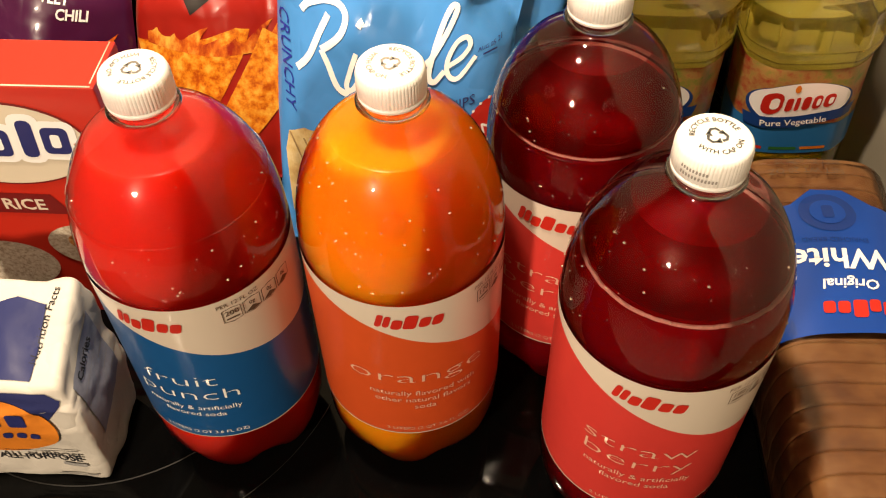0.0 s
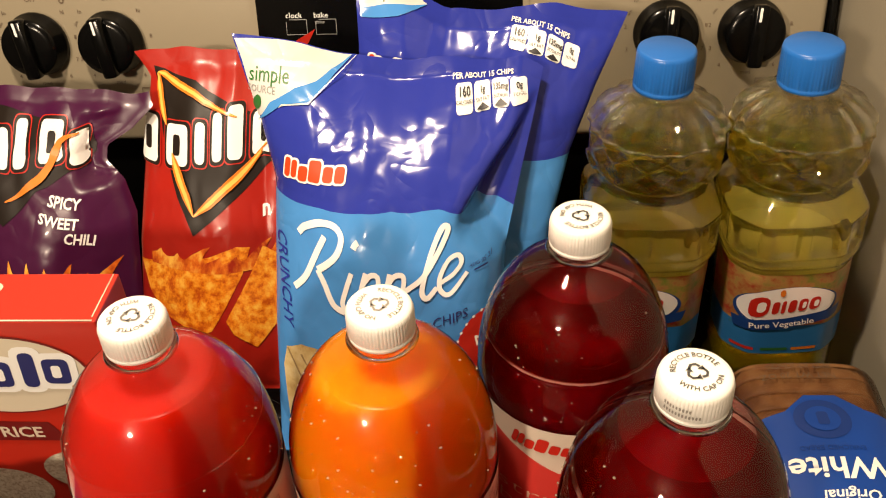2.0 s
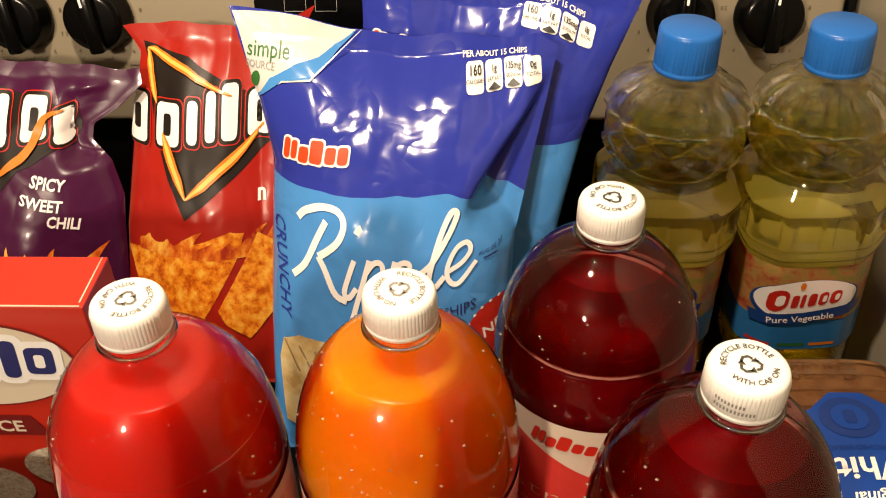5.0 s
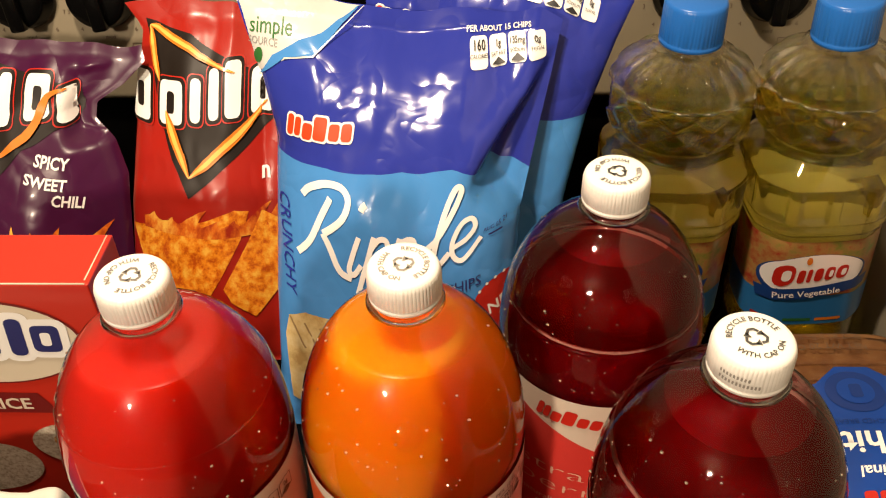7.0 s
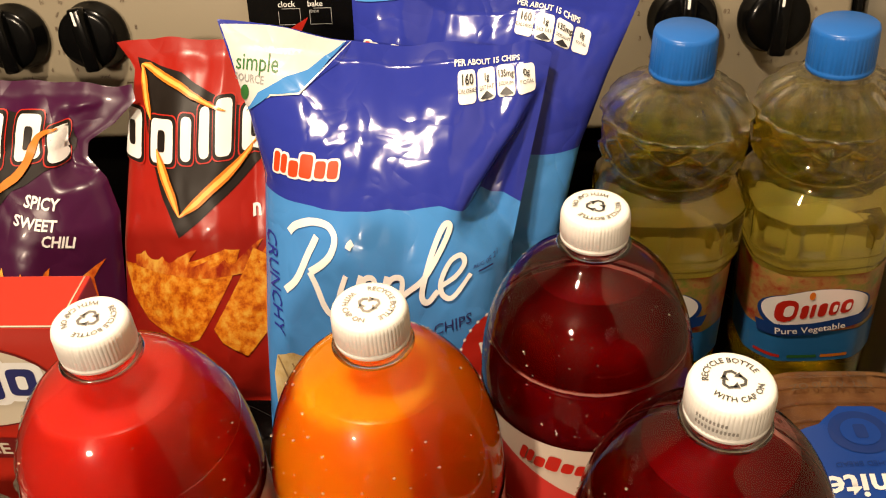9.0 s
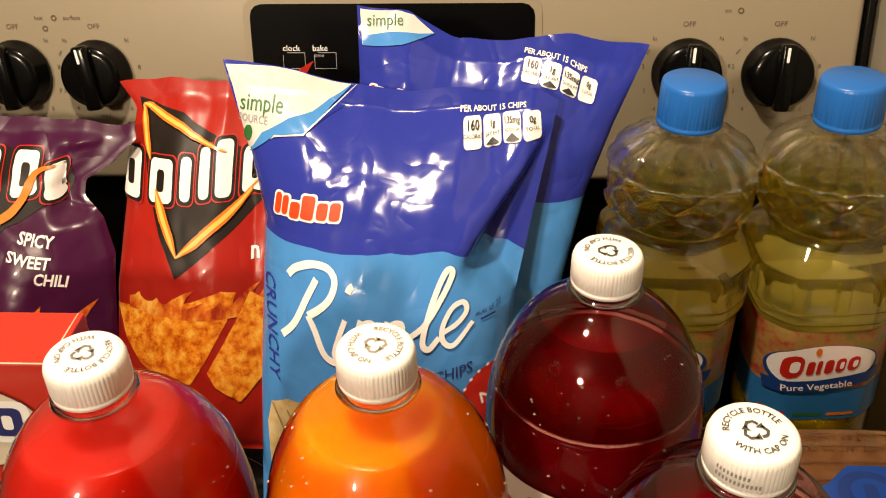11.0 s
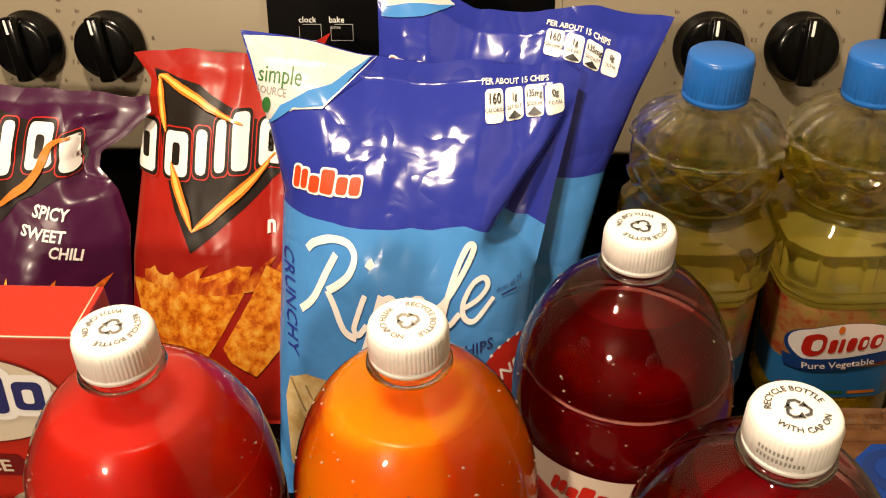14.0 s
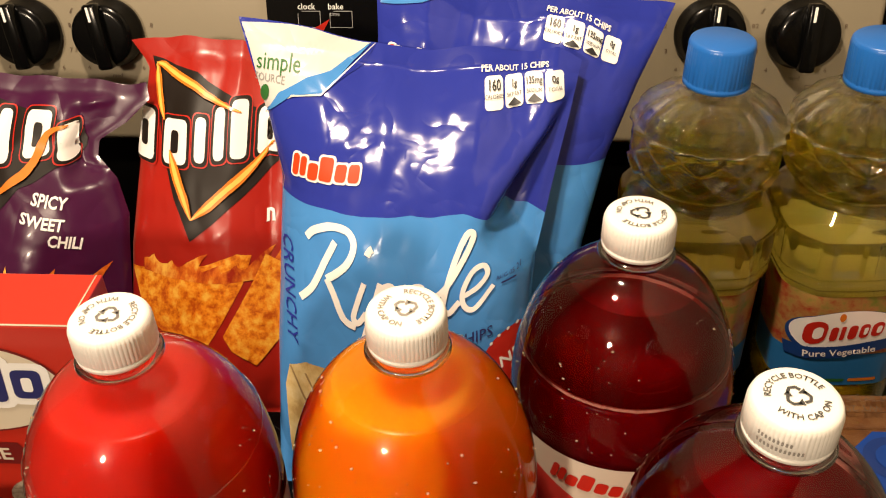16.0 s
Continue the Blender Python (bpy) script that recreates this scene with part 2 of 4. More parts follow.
# ---------------- mesh helpers ----------------
def link_mesh(name, verts, faces, material, smooth=True):
    me = bpy.data.meshes.new(name)
    me.from_pydata([tuple(v) for v in verts], [], faces)
    me.materials.append(material)
    if smooth:
        me.polygons.foreach_set("use_smooth", [True] * len(me.polygons))
    me.update()
    return new(name, me)


def part(name, geo, material, parent, label="", smooth=True):
    """geo: (verts, faces) in the parent's own space; links ONE mesh under a thing or a part."""
    ob = link_mesh(name, geo[0], geo[1], material, smooth)
    ob.parent = parent
    if label:
        ob["label"] = label
    return ob


def thing(name, m, label, category, group=""):
    ob = new(name)
    ob.empty_display_size = 0.02
    ob.matrix_basis = m
    return tagged(ob, label, category, group)


def lathe(profile, n=64, wob=None, close_top=False, close_bottom=False):
    verts, faces = [], []
    for z, r in profile:
        for i in range(n):
            a = 2 * math.pi * i / n
            k = r + (wob(a, z) if wob else 0.0)
            verts.append((k * math.sin(a), -k * math.cos(a), z))
    for j in range(len(profile) - 1):
        for i in range(n):
            faces.append((j * n + i, j * n + (i + 1) % n, (j + 1) * n + (i + 1) % n, (j + 1) * n + i))
    if close_bottom:
        faces.append(tuple(reversed(range(n))))
    if close_top:
        faces.append(tuple(range((len(profile) - 1) * n, len(profile) * n)))
    return verts, faces


def box(x0, x1, y0, y1, z0, z1, bevel=0.002, segs=2):
    bm = bmesh.new()
    bmesh.ops.create_cube(bm, size=1)
    for v in bm.verts:
        v.co = Vector(((x0 + x1) / 2 + v.co.x * (x1 - x0), (y0 + y1) / 2 + v.co.y * (y1 - y0), (z0 + z1) / 2 + v.co.z * (z1 - z0)))
    if bevel:
        bmesh.ops.bevel(bm, geom=bm.edges[:], offset=bevel, segments=segs, affect="EDGES", profile=0.5)
    return out_of(bm)


def out_of(bm):
    bm.verts.index_update()
    geo = [tuple(v.co) for v in bm.verts], [tuple(v.index for v in f.verts) for f in bm.faces]
    bm.free()
    return geo


def joined(*geos):
    verts, faces = [], []
    for v, f in geos:
        k = len(verts)
        verts += list(v)
        faces += [tuple(i + k for i in q) for q in f]
    return verts, faces


def moved(geo, m):
    return [tuple(m @ Vector(v)) for v in geo[0]], geo[1]


def flat(points, longest=0.006):
    """A flat outline (x, y) filled and cut into small triangles."""
    bm = bmesh.new()
    f = bm.faces.new([bm.verts.new((x, y, 0)) for x, y in points])
    bmesh.ops.triangulate(bm, faces=[f])
    for _ in range(7):
        far = [e for e in bm.edges if e.calc_length() > longest]
        if not far:
            break
        bmesh.ops.subdivide_edges(bm, edges=far, cuts=1)
        bmesh.ops.triangulate(bm, faces=bm.faces[:])
    return out_of(bm)


def oval(cx, cy, rx, ry, n=36, tilt=0.0):
    c, s = math.cos(radians(tilt)), math.sin(radians(tilt))
    pts = [(rx * math.cos(2 * math.pi * i / n), ry * math.sin(2 * math.pi * i / n)) for i in range(n)]
    return [(cx + c * x - s * y, cy + s * x + c * y) for x, y in pts]


def slab(cx, cy, w, h, r=0.001, lean=0.0):
    """A rounded bar, leaning by lean (shift of its top per height)."""
    r = min(r, w / 2.01, h / 2.01)
    pts = []
    for sx, sy, a0 in ((1, 1, 0), (-1, 1, 90), (-1, -1, 180), (1, -1, 270)):
        for k in range(4):
            a = radians(a0 + 30 * k)
            x, y = sx * (w / 2 - r) + r * math.cos(a), sy * (h / 2 - r) + r * math.sin(a)
            pts.append((cx + x + lean * y, cy + y))
    return pts


def ring_band(r0, r1, n=96, a0=0.0, a1=360.0):
    verts, faces = [], []
    for i in range(n + 1):
        a = radians(a0 + (a1 - a0) * i / n)
        verts += [(r0 * math.cos(a), r0 * math.sin(a), 0), (r1 * math.cos(a), r1 * math.sin(a), 0)]
    for i in range(n):
        faces.append((2 * i, 2 * i + 1, 2 * i + 3, 2 * i + 2))
    return verts, faces


def stroke(points, width, taper=False):
    """An open line as a strip of quads, of even width or thinning to its ends."""
    full, last = width, len(points) - 1
    verts, faces = [], []
    for i, (x, y) in enumerate(points):
        ax, ay = points[max(i - 1, 0)]
        bx, by = points[min(i + 1, len(points) - 1)]
        d = math.hypot(bx - ax, by - ay) or 1
        width = full * min(1.0, 0.12 + 3 * i / last, 0.12 + 3 * (last - i) / last) if taper else full
        nx, ny = -(by - ay) / d * width / 2, (bx - ax) / d * width / 2
        verts += [(x + nx, y + ny, 0), (x - nx, y - ny, 0)]
        if i:
            faces.append((2 * i - 2, 2 * i - 1, 2 * i + 1, 2 * i))
    return verts, faces


def words(body, height, shear=0.0, bold=0.0, wide=1.0, align="CENTER"):
    """Lettering in the built-in font as a flat mesh; height is that of a capital."""
    cu = bpy.data.curves.new("lettering", "FONT")
    cu.body, cu.size, cu.align_x, cu.align_y = body, height / 0.70, align, "CENTER"
    cu.shear, cu.offset, cu.resolution_u = shear, bold, 2
    tmp = bpy.data.objects.new("lettering", cu)
    me = bpy.data.meshes.new_from_object(tmp)
    geo = [(v.co.x * wide, v.co.y, 0) for v in me.vertices], [tuple(p.vertices) for p in me.polygons]
    bpy.data.objects.remove(tmp)
    bpy.data.curves.remove(cu)
    bpy.data.meshes.remove(me)
    return geo


def placed(geo, x, y, turn=0.0):
    c, s = math.cos(radians(turn)), math.sin(radians(turn))
    return [(x + c * v[0] - s * v[1], y + s * v[0] + c * v[1], 0) for v in geo[0]], geo[1]


def on(geo, surface, lift):
    """Lays a flat mesh on a surface(x, y, lift)."""
    return [tuple(surface(v[0], v[1], lift)) for v in geo[0]], geo[1]


MARK = ((0.10, 1.0, 0), (0.10, 0.9, -0.02), (0.16, 0.75, -0.18), (0.20, 1.05, 0.02), (0.17, 0.72, -0.06), (0.17, 0.72, -0.06))


def mark_parts(parent, skin, lift, w, h, lean, x, z, turn, material):
    """A row of slanted blocks that stands in for a wordmark, block by block."""
    k = -w / 2
    for bw, bh, dy in MARK:
        geo = flat(slab(k + bw * w / 2, dy * h, bw * w * 0.86, bh * h, h * 0.16, lean), 0.006)
        part("mark_block", on(placed(geo, x, z, turn), skin, lift), material, parent)
        k += bw * w * 1.02


# ---------------- room ----------------
def wall(name, x0, x1, y0, y1, z0, z1, material):
    v, f = box(x0, x1, y0, y1, z0, z1, 0)
    return tagged(link_mesh(name, v, f, material, False), kind="structure")


FLOOR, CEIL = -0.915, 1.50
wall("floor", -2.4, 1.0, -2.6, 0.70, FLOOR - 0.05, FLOOR, M["stone"])
# Unseen ceiling, added and kept dark so it bounces little light.
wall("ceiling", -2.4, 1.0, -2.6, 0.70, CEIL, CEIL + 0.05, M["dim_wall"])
wall("wall_back", -2.4, 1.0, 0.58, 0.70, FLOOR, CEIL, M["wall"])
wall("wall_side", 0.3535, 0.47, -0.35, 0.58, FLOOR, CEIL, M["wall"])
# Unseen walls added to close the room, dark to hold down fill light.
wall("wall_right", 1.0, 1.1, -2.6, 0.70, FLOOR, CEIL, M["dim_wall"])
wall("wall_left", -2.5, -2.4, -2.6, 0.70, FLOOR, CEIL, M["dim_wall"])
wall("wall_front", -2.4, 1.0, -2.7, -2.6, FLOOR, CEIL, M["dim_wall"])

# ---------------- range ----------------
CX, LEAN = -0.037, radians(13)
stove = thing("electric_range", pose(CX, 0.10, FLOOR), "beige electric range with black glass top and black knobs", "stove")
BASE = Vector((CX, 0.10, FLOOR))


def rel(geo, base):
    return [tuple(Vector(v) - base) for v in geo[0]], geo[1]


def panel_at(x, h, lift):
    """Control panel: x across, h up its slope from the knobs' line."""
    return Vector((x, 0.43 + h * math.sin(LEAN) - lift * math.cos(LEAN), 0.23 + h * math.cos(LEAN) + lift * math.sin(LEAN))) - BASE


def panel_box(x0, x1, h0, h1, d0, d1, bevel=0.003, segs=3):
    v, f = box(x0, x1, h0, h1, d0, d1, bevel, segs)
    return [tuple(panel_at(a, b, c)) for a, b, c in v], f


part("oven_body", rel(box(CX - 0.38, CX + 0.38, -0.22, 0.42, FLOOR + 0.02, -0.022, 0.004), BASE), M["steel"], stove)
part("glass_cooktop", rel(box(CX - 0.38, CX + 0.38, -0.235, 0.425, -0.020, 0.0, 0.005, 3), BASE), M["glass_top"], stove, "glossy black ceramic glass")
part("control_panel", panel_box(CX - 0.38, CX + 0.376, -0.094, 0.095, -0.07, 0.0, 0.006), M["panel"], stove, "beige enamel control panel")
part("rear_riser", rel(box(CX - 0.378, CX + 0.374, 0.426, 0.47, -0.01, 0.150, 0.003), BASE), M["riser"], stove, "black recessed riser")
# Black strip added for the shade in the gap between panel and wall.
part("panel_gap_strip", panel_box(CX + 0.377, CX + 0.382, -0.21, 0.096, -0.07, 0.002, 0.001), M["knob"], stove, "black strip standing in for the shaded gap")
dx = 0.5 * (-0.1536 + 0.0795)
rim = flat(slab(dx, 0.012, 0.244, 0.096, 0.012), 0.03)
part("display_surround", on(rim, panel_at, 0.0012), M["panel"], stove)
display = part("clock_display", on(flat(slab(dx, 0.012, 0.232, 0.086, 0.010), 0.03), panel_at, 0.0024), M["knob"], stove, "black glossy clock display")
for body, x, h, s in (("clock", -0.1205, 0.0195, 0.0048), ("bake", -0.0965, 0.0195, 0.0048), ("time", -0.0975, 0.0138, 0.0032)):
    ob = part("lettering", on(placed(words(body, s), x, h), panel_at, 0.0030), M["white_ink"] if s > 0.004 else M["grey_ink"], display)
for x in (-0.1185, -0.0925):
    part("key_outline", on(joined(stroke([(x - 0.006, 0.016), (x + 0.009, 0.016)], 0.0005), stroke([(x + 0.009, 0.016), (x + 0.009, 0.003), (x - 0.009, 0.003), (x - 0.009, 0.014)], 0.0005)), panel_at, 0.0030), M["grey_ink"], display)


def knob(x, h, turn):
    v, f = lathe([(0, 0.0272), (0.003, 0.0282), (0.006, 0.0275), (0.0075, 0.0262), (0.019, 0.0252), (0.0215, 0.0238), (0.0225, 0.018), (0.0225, 0.0001)], 56, None, True)
    body = part("knob", ([tuple(panel_at(x + a, h + b, c)) for a, b, c in v], f), M["knob"], stove, "black gloss plastic knob")
    c, s = math.cos(radians(turn)), math.sin(radians(turn))
    g = box(-0.0062, 0.0062, -0.0262, 0.0262, 0.020, 0.031, 0.0025, 2)
    part("grip", ([tuple(panel_at(x + c * a - s * b, h + s * a + c * b, d)) for a, b, d in g[0]], g[1]), M["knob"], body)
    p = flat(slab(-0.0012, 0.0185, 0.0022, 0.0115, 0.0006), 0.02)
    part("pointer", ([tuple(panel_at(x + c * a - s * b, h + s * a + c * b, 0.0314)) for a, b, _ in p[0]], p[1]), M["white_ink"], body)


MARKS = (("OFF", 0, 0.0375), ("lo", -0.0265, 0.0262), ("hi", 0.0265, 0.0262), ("8", 0.0345, 0.004), ("7", 0.0325, -0.016), ("2", -0.0345, 0.004), ("3", -0.0325, -0.016), ("4", -0.0235, -0.031), ("6", 0.0235, -0.031), ("med", 0, -0.0375))
for kx in (-0.3545, -0.2855, 0.2025, 0.2745):
    knob(kx, -0.001, 8 if kx < 0 else -2)
    for body, ox, oh in MARKS:
        size = 0.0042 if body == "OFF" else 0.0036
        part("dial_lettering", on(placed(words(body, size), kx + ox, oh), panel_at, 0.0006), M["brown_ink"], stove)
    part("simmer_lettering", on(placed(words("sim", 0.0026), kx - 0.0315, 0.0160, 55), panel_at, 0.0006), M["brown_ink"], stove)
for body, x, h in (("hot", -0.331, 0.0445), ("surface", -0.303, 0.0445), ("on", 0.232, 0.0480)):
    part("panel_lettering", on(placed(words(body, 0.0036), x, h), panel_at, 0.0006), M["brown_ink"], stove)
for x, h in ((-0.318, 0.0445), (0.242, 0.0480), (-0.3265, 0.036)):
    g = placed(ring_band(0.0014, 0.0024, 20), x, h)
    part("indicator_mark", on(g, panel_at, 0.0006), M["brown_ink"], stove)
for kx in (-0.262, 0.289):
    part("burner_mark", on(placed(joined(stroke([(-0.005, 0.004), (0.005, 0.004), (0.005, -0.004), (-0.005, -0.004), (-0.005, 0.004)], 0.0006)), kx, -0.047), panel_at, 0.0006), M["brown_ink"], stove)
for cx, cy, r in ((-0.225, 0.060, 0.126), (0.205, -0.020, 0.085), (-0.200, 0.310, 0.075), (0.170, 0.310, 0.095)):
    v, f = ring_band(r - 0.0005, r + 0.0005, 128)
    part("burner_ring", ([(cx + a - BASE.x, cy + b - BASE.y, 0.0004 - BASE.z) for a, b, _ in v], f), M["ring"], stove)

v, f = ring_band(0.1745, 0.1750, 160)
part("burner_band", ([(-0.225 + a - BASE.x, 0.060 + b - BASE.y, 0.0004 - BASE.z) for a, b, _ in v], f), M["ring"], stove, "grey speckled burner outline")

# ---------------- soda bottles ----------------
def lerp(table, t):
    for (a, p), (b, q) in zip(table, table[1:]):
        if t <= b:
            k = (t - a) / (b - a)
            k = min(max(k, 0), 1)
            return p + (q - p) * k
    return table[-1][1]


RAD = 0.0543


def bottle_profile(shrink=0.0, top=0.280):
    pts = [(0.0 + shrink, 0.024), (0.0015 + shrink, 0.034), (0.006 + shrink, 0.0405), (0.014, 0.0455), (0.026, 0.0505), (0.040, 0.0537), (0.055, RAD)]
    pts += [(0.062, RAD), (0.066, RAD - 0.0006), (0.194, RAD - 0.0006), (0.197, RAD)]
    for k in range(1, 17):
        a = radians(66 * k / 16)
        pts.append((0.197 + 0.0735 * math.sin(a), 0.0132 + (RAD - 0.0132) * math.cos(a)))
    pts += [(0.2668, 0.0262), (0.2692, 0.0222), (0.2712, 0.0185), (0.2728, 0.0158), (0.2745, 0.0142), (0.2765, 0.0135), (0.280, 0.0130)]
    return [(z, max(r - shrink, 0.0005)) for z, r in pts if z <= top]


def petals(a, z):
    k = max(0.0, 1 - z / 0.040)
    return -0.011 * k ** 0.8 * (0.5 - 0.5 * math.cos(5 * a + 0.4)) ** 2


def drink_mesh(fill):
    prof = bottle_profile(0.0007, fill)
    z, r = prof[-1]
    for zz, rr in bottle_profile(0.0007, 0.3):
        if zz > fill:
            r = r + (rr - r) * (fill - z) / (zz - z)
            break
    prof = prof + [(fill, r), (fill + 0.0003, r * 0.9), (fill, 0.0006)]
    return lathe(prof, 64, petals, True, True)


def bent(radius, inward=False):
    def f(x, y, lift):
        a = x / radius
        r = radius + y
        if inward:
            r, a = radius - y, math.pi - a
        return Vector((r * math.sin(a), r * math.cos(a), 0.2982 + lift))
    return f


def cap_writing(cap, turn, ink):
    m = pose(0, 0, 0, 0, 0, turn)
    for geo in (on(words("RECYCLE BOTTLE", 0.0024, bold=0.00004), bent(0.0098), 0.0004), on(words("WITH CAP ON", 0.0024, bold=0.00004), bent(0.0098, True), 0.0004)):
        part("lettering", moved(geo, m), ink, cap)
    for k in range(3):
        a = pose(0, 0, 0, 0, 0, 120 * k)
        g = joined(stroke([(-0.0030, 0.0018), (-0.0012, 0.0042), (0.0010, 0.0042), (0.0022, 0.0026)], 0.0012), ([(0.0036, 0.0030, 0), (0.0008, 0.0014, 0), (0.0036, 0.0004, 0)], [(0, 1, 2)]))
        part("arrow", moved(([(x, y, 0.2986) for x, y, _ in g[0]], g[1]), m @ a), ink, cap)


def soda_bottle(label, at, drink, fill, colour, turn, lines, figure, cap_turn, foam=False, drops_count=130, dated=False, level=0.0, ink="print_grey"):
    """A two-litre soda bottle; turn: degrees by which its label faces to the right."""
    ob = thing("soda_bottle", pose(at[0], at[1], 0), label, "bottle", "two-litre soda bottles")
    part("drink", drink_mesh(fill), drink, ob)
    part("bottle_shell", lathe(bottle_profile(), 72, petals, False, True), M["pet"], ob, "clear plastic")
    if foam:
        wet = [p for p in bottle_profile(0.0004, 0.266) if p[0] > fill + 0.002]
        part("wet_film", lathe(wet, 64), M["wet_film"], ob, "red film inside the shoulder")
    if level:
        r = lerp(bottle_profile(0.0, 0.262), level)
        part("fill_line", lathe([(level - 0.0004, r + 0.0003), (level, r + 0.0006), (level + 0.0004, r)], 72), M["pet_ridged"], ob)
    part("neck_ring", lathe([(0.2765, 0.0134), (0.2773, 0.0170), (0.2785, 0.0175), (0.2797, 0.0170), (0.2803, 0.0134)], 48), M["pet_ridged"], ob)
    cap = part("cap", lathe([(0.2815, 0.0150), (0.2817, 0.0158), (0.2837, 0.0160), (0.2841, 0.0155), (0.2846, 0.0160), (0.2945, 0.0158), (0.2968, 0.0153), (0.2980, 0.0143), (0.2982, 0.0128), (0.2982, 0.0004)], 180, lambda a, z: 0.00022 * math.copysign(1, math.sin(60 * a)) if 0.2845 < z < 0.2955 else 0.0, True), M["cap_white"], ob, "white ridged plastic")
    cap_writing(cap, cap_turn, M[ink])
    if dated:
        for row, count in ((0.2908, 9), (0.2876, 12)):
            for k in range(count):
                a = -56 + 5.0 * k
                g = flat(slab(0, 0, 0.0008, 0.0017, 0.0003), 0.01)
                part("date_print", ([tuple(pose(0, 0, row, 90, 0, a) @ Vector((x, y, 0.0163))) for x, y, _ in g[0]], g[1]), M["print_faint"], cap)

    def skin(x, y, lift):
        a = radians(turn) + x / RAD
        r = RAD + 0.0003 + lift
        return Vector((r * math.sin(a), -r * math.cos(a), y))

    def edge(a):
        return 0.163 - 0.025 * math.sin(a)

    n, top, low = 120, 0.1925, 0.0685
    v1, v2, v3, faces = [], [], [], []
    for i in range(n + 1):
        a = -math.pi + 2 * math.pi * i / n
        for z, lst, l in ((edge(a), v1, 0.0), (top, v1, 0.0), (low, v2, 0.0), (edge(a), v2, 0.0), (low, v3, 0.0002), (low + 0.0009, v3, 0.0002)):
            lst.append(tuple(skin(a * RAD, z, l)))
        if i:
            faces.append((2 * i - 2, 2 * i, 2 * i + 1, 2 * i - 1))
    lab = part("label", (v2, faces), colour, ob, "printed film label")
    part("cream_band", (v1, faces), M["label_cream"], lab)
    part("edge_line", (v3, faces), M["label_cream"], lab)
    mark_parts(lab, skin, 0.0004, 0.0385, 0.0105, 0.18, 0.0, 0.1795, -3, M["red_ink"])
    ink = M["peach_ink"] if colour != M["label_blue"] else M["white_ink"]
    for body, x, z, s, wide in lines:
        part("lettering", on(placed(words(body, s, wide=wide, bold=-0.00025 if s > 0.006 else 0), x, z, -2), skin, 0.0004), ink, lab)
    part("lettering", on(placed(words("2 LITERS (2 QT 3.6 FL OZ)", 0.0030, wide=1.05), 0.006, 0.0745), skin, 0.0004), ink, lab)
    part("lettering", on(placed(words("PER 12 FL OZ", 0.0028), 0.046, 0.1878), skin, 0.0004), M["brown_ink"], lab)
    for k in range(4):
        x = 0.0415 + 0.0115 * k
        part("fact_box", on(placed(stroke([(-0.005, 0.0045), (0, 0.0055), (0.005, 0.0045), (0.005, -0.0045), (0, -0.0055), (-0.005, -0.0045), (-0.005, 0.0045)], 0.0005), x, 0.1795), skin, 0.0004), M["brown_ink"], lab)
        part("lettering", on(placed(words(figure if k == 0 else "0g", 0.0036 if k == 0 else 0.0026, bold=0.00008), x, 0.1810), skin, 0.0004), M["brown_ink"], lab)
        part("fact_foot", on(flat([(x - 0.0045, 0.1755), (x, 0.1785), (x + 0.0045, 0.1755), (x, 0.1745)] if k else slab(x, 0.1768, 0.007, 0.0012, 0.0003), 0.01), skin, 0.0004), M["brown_ink"], lab)
    rng = random.Random(int(1000 * at[0]) + 77)
    drops = []
    prof = bottle_profile(0.0, 0.262)
    for _ in range(drops_count):
        z = rng.uniform(0.200, 0.259)
        r = lerp([(q, k) for q, k in prof], z)
        a = rng.uniform(-math.pi, math.pi)
        s = rng.choice((0.0003, 0.0004, 0.0004, 0.0005, 0.0008))
        o = lathe([(-s * 0.5, 0.0001), (-s * 0.4, s * 0.7), (0, s), (s * 0.4, s * 0.7), (s * 0.6, 0.0001)], 8)
        drops.append(moved(o, Matrix.Translation((r * math.sin(a), -r * math.cos(a), z))))
    tagged(part("condensation", joined(*drops), M["droplet"], ob), kind="stuff")
    if foam:
        prof = bottle_profile(0.0012, 0.3)
        r = [p for p in prof if p[0] <= fill + 0.004][-1][1]
        fo = lathe([(fill - 0.0004, r - 0.0022), (fill + 0.0016, r - 0.0006), (fill + 0.0004, r + 0.0006), (fill - 0.001, r - 0.0006)], 96, lambda a, z: 0.0006 * noise.noise((14 * math.sin(a), 14 * math.cos(a), 300 * z)))
        part("foam_ring", fo, M["foam"], ob, "pink foam ring")
    return ob


soda_bottle("full two-litre bottle of red fruit punch with blue label", (-0.1136, -0.0076), M["red_drink"], 0.2620, M["label_blue"], -20 + 11,
            (("fruit", 0.002, 0.1290, 0.0100, 1.75), ("punch", 0.004, 0.1150, 0.0100, 1.75), ("naturally & artificially", 0.004, 0.1015, 0.0042, 1.1), ("flavored soda", 0.004, 0.0950, 0.0042, 1.1)), "200", 240, level=0.2325, ink="print_mid")
orange_bottle = soda_bottle("full two-litre bottle of orange soda with orange label", (0.0, 0.0), M["orange_drink"], 0.2620, M["label_orange"], 10,
            (("orange", 0.001, 0.1285, 0.0105, 1.95), ("naturally flavored with", 0.004, 0.1125, 0.0044, 1.1), ("other natural flavors", 0.004, 0.1055, 0.0044, 1.1), ("soda", 0.004, 0.0985, 0.0044, 1.1)), "170", 290, drops_count=190, ink="print_faint")
bubble = lathe([(0.0, 0.0066), (0.0007, 0.0063), (0.0012, 0.0052), (0.0016, 0.0032), (0.0017, 0.0004)], 32, None, True)
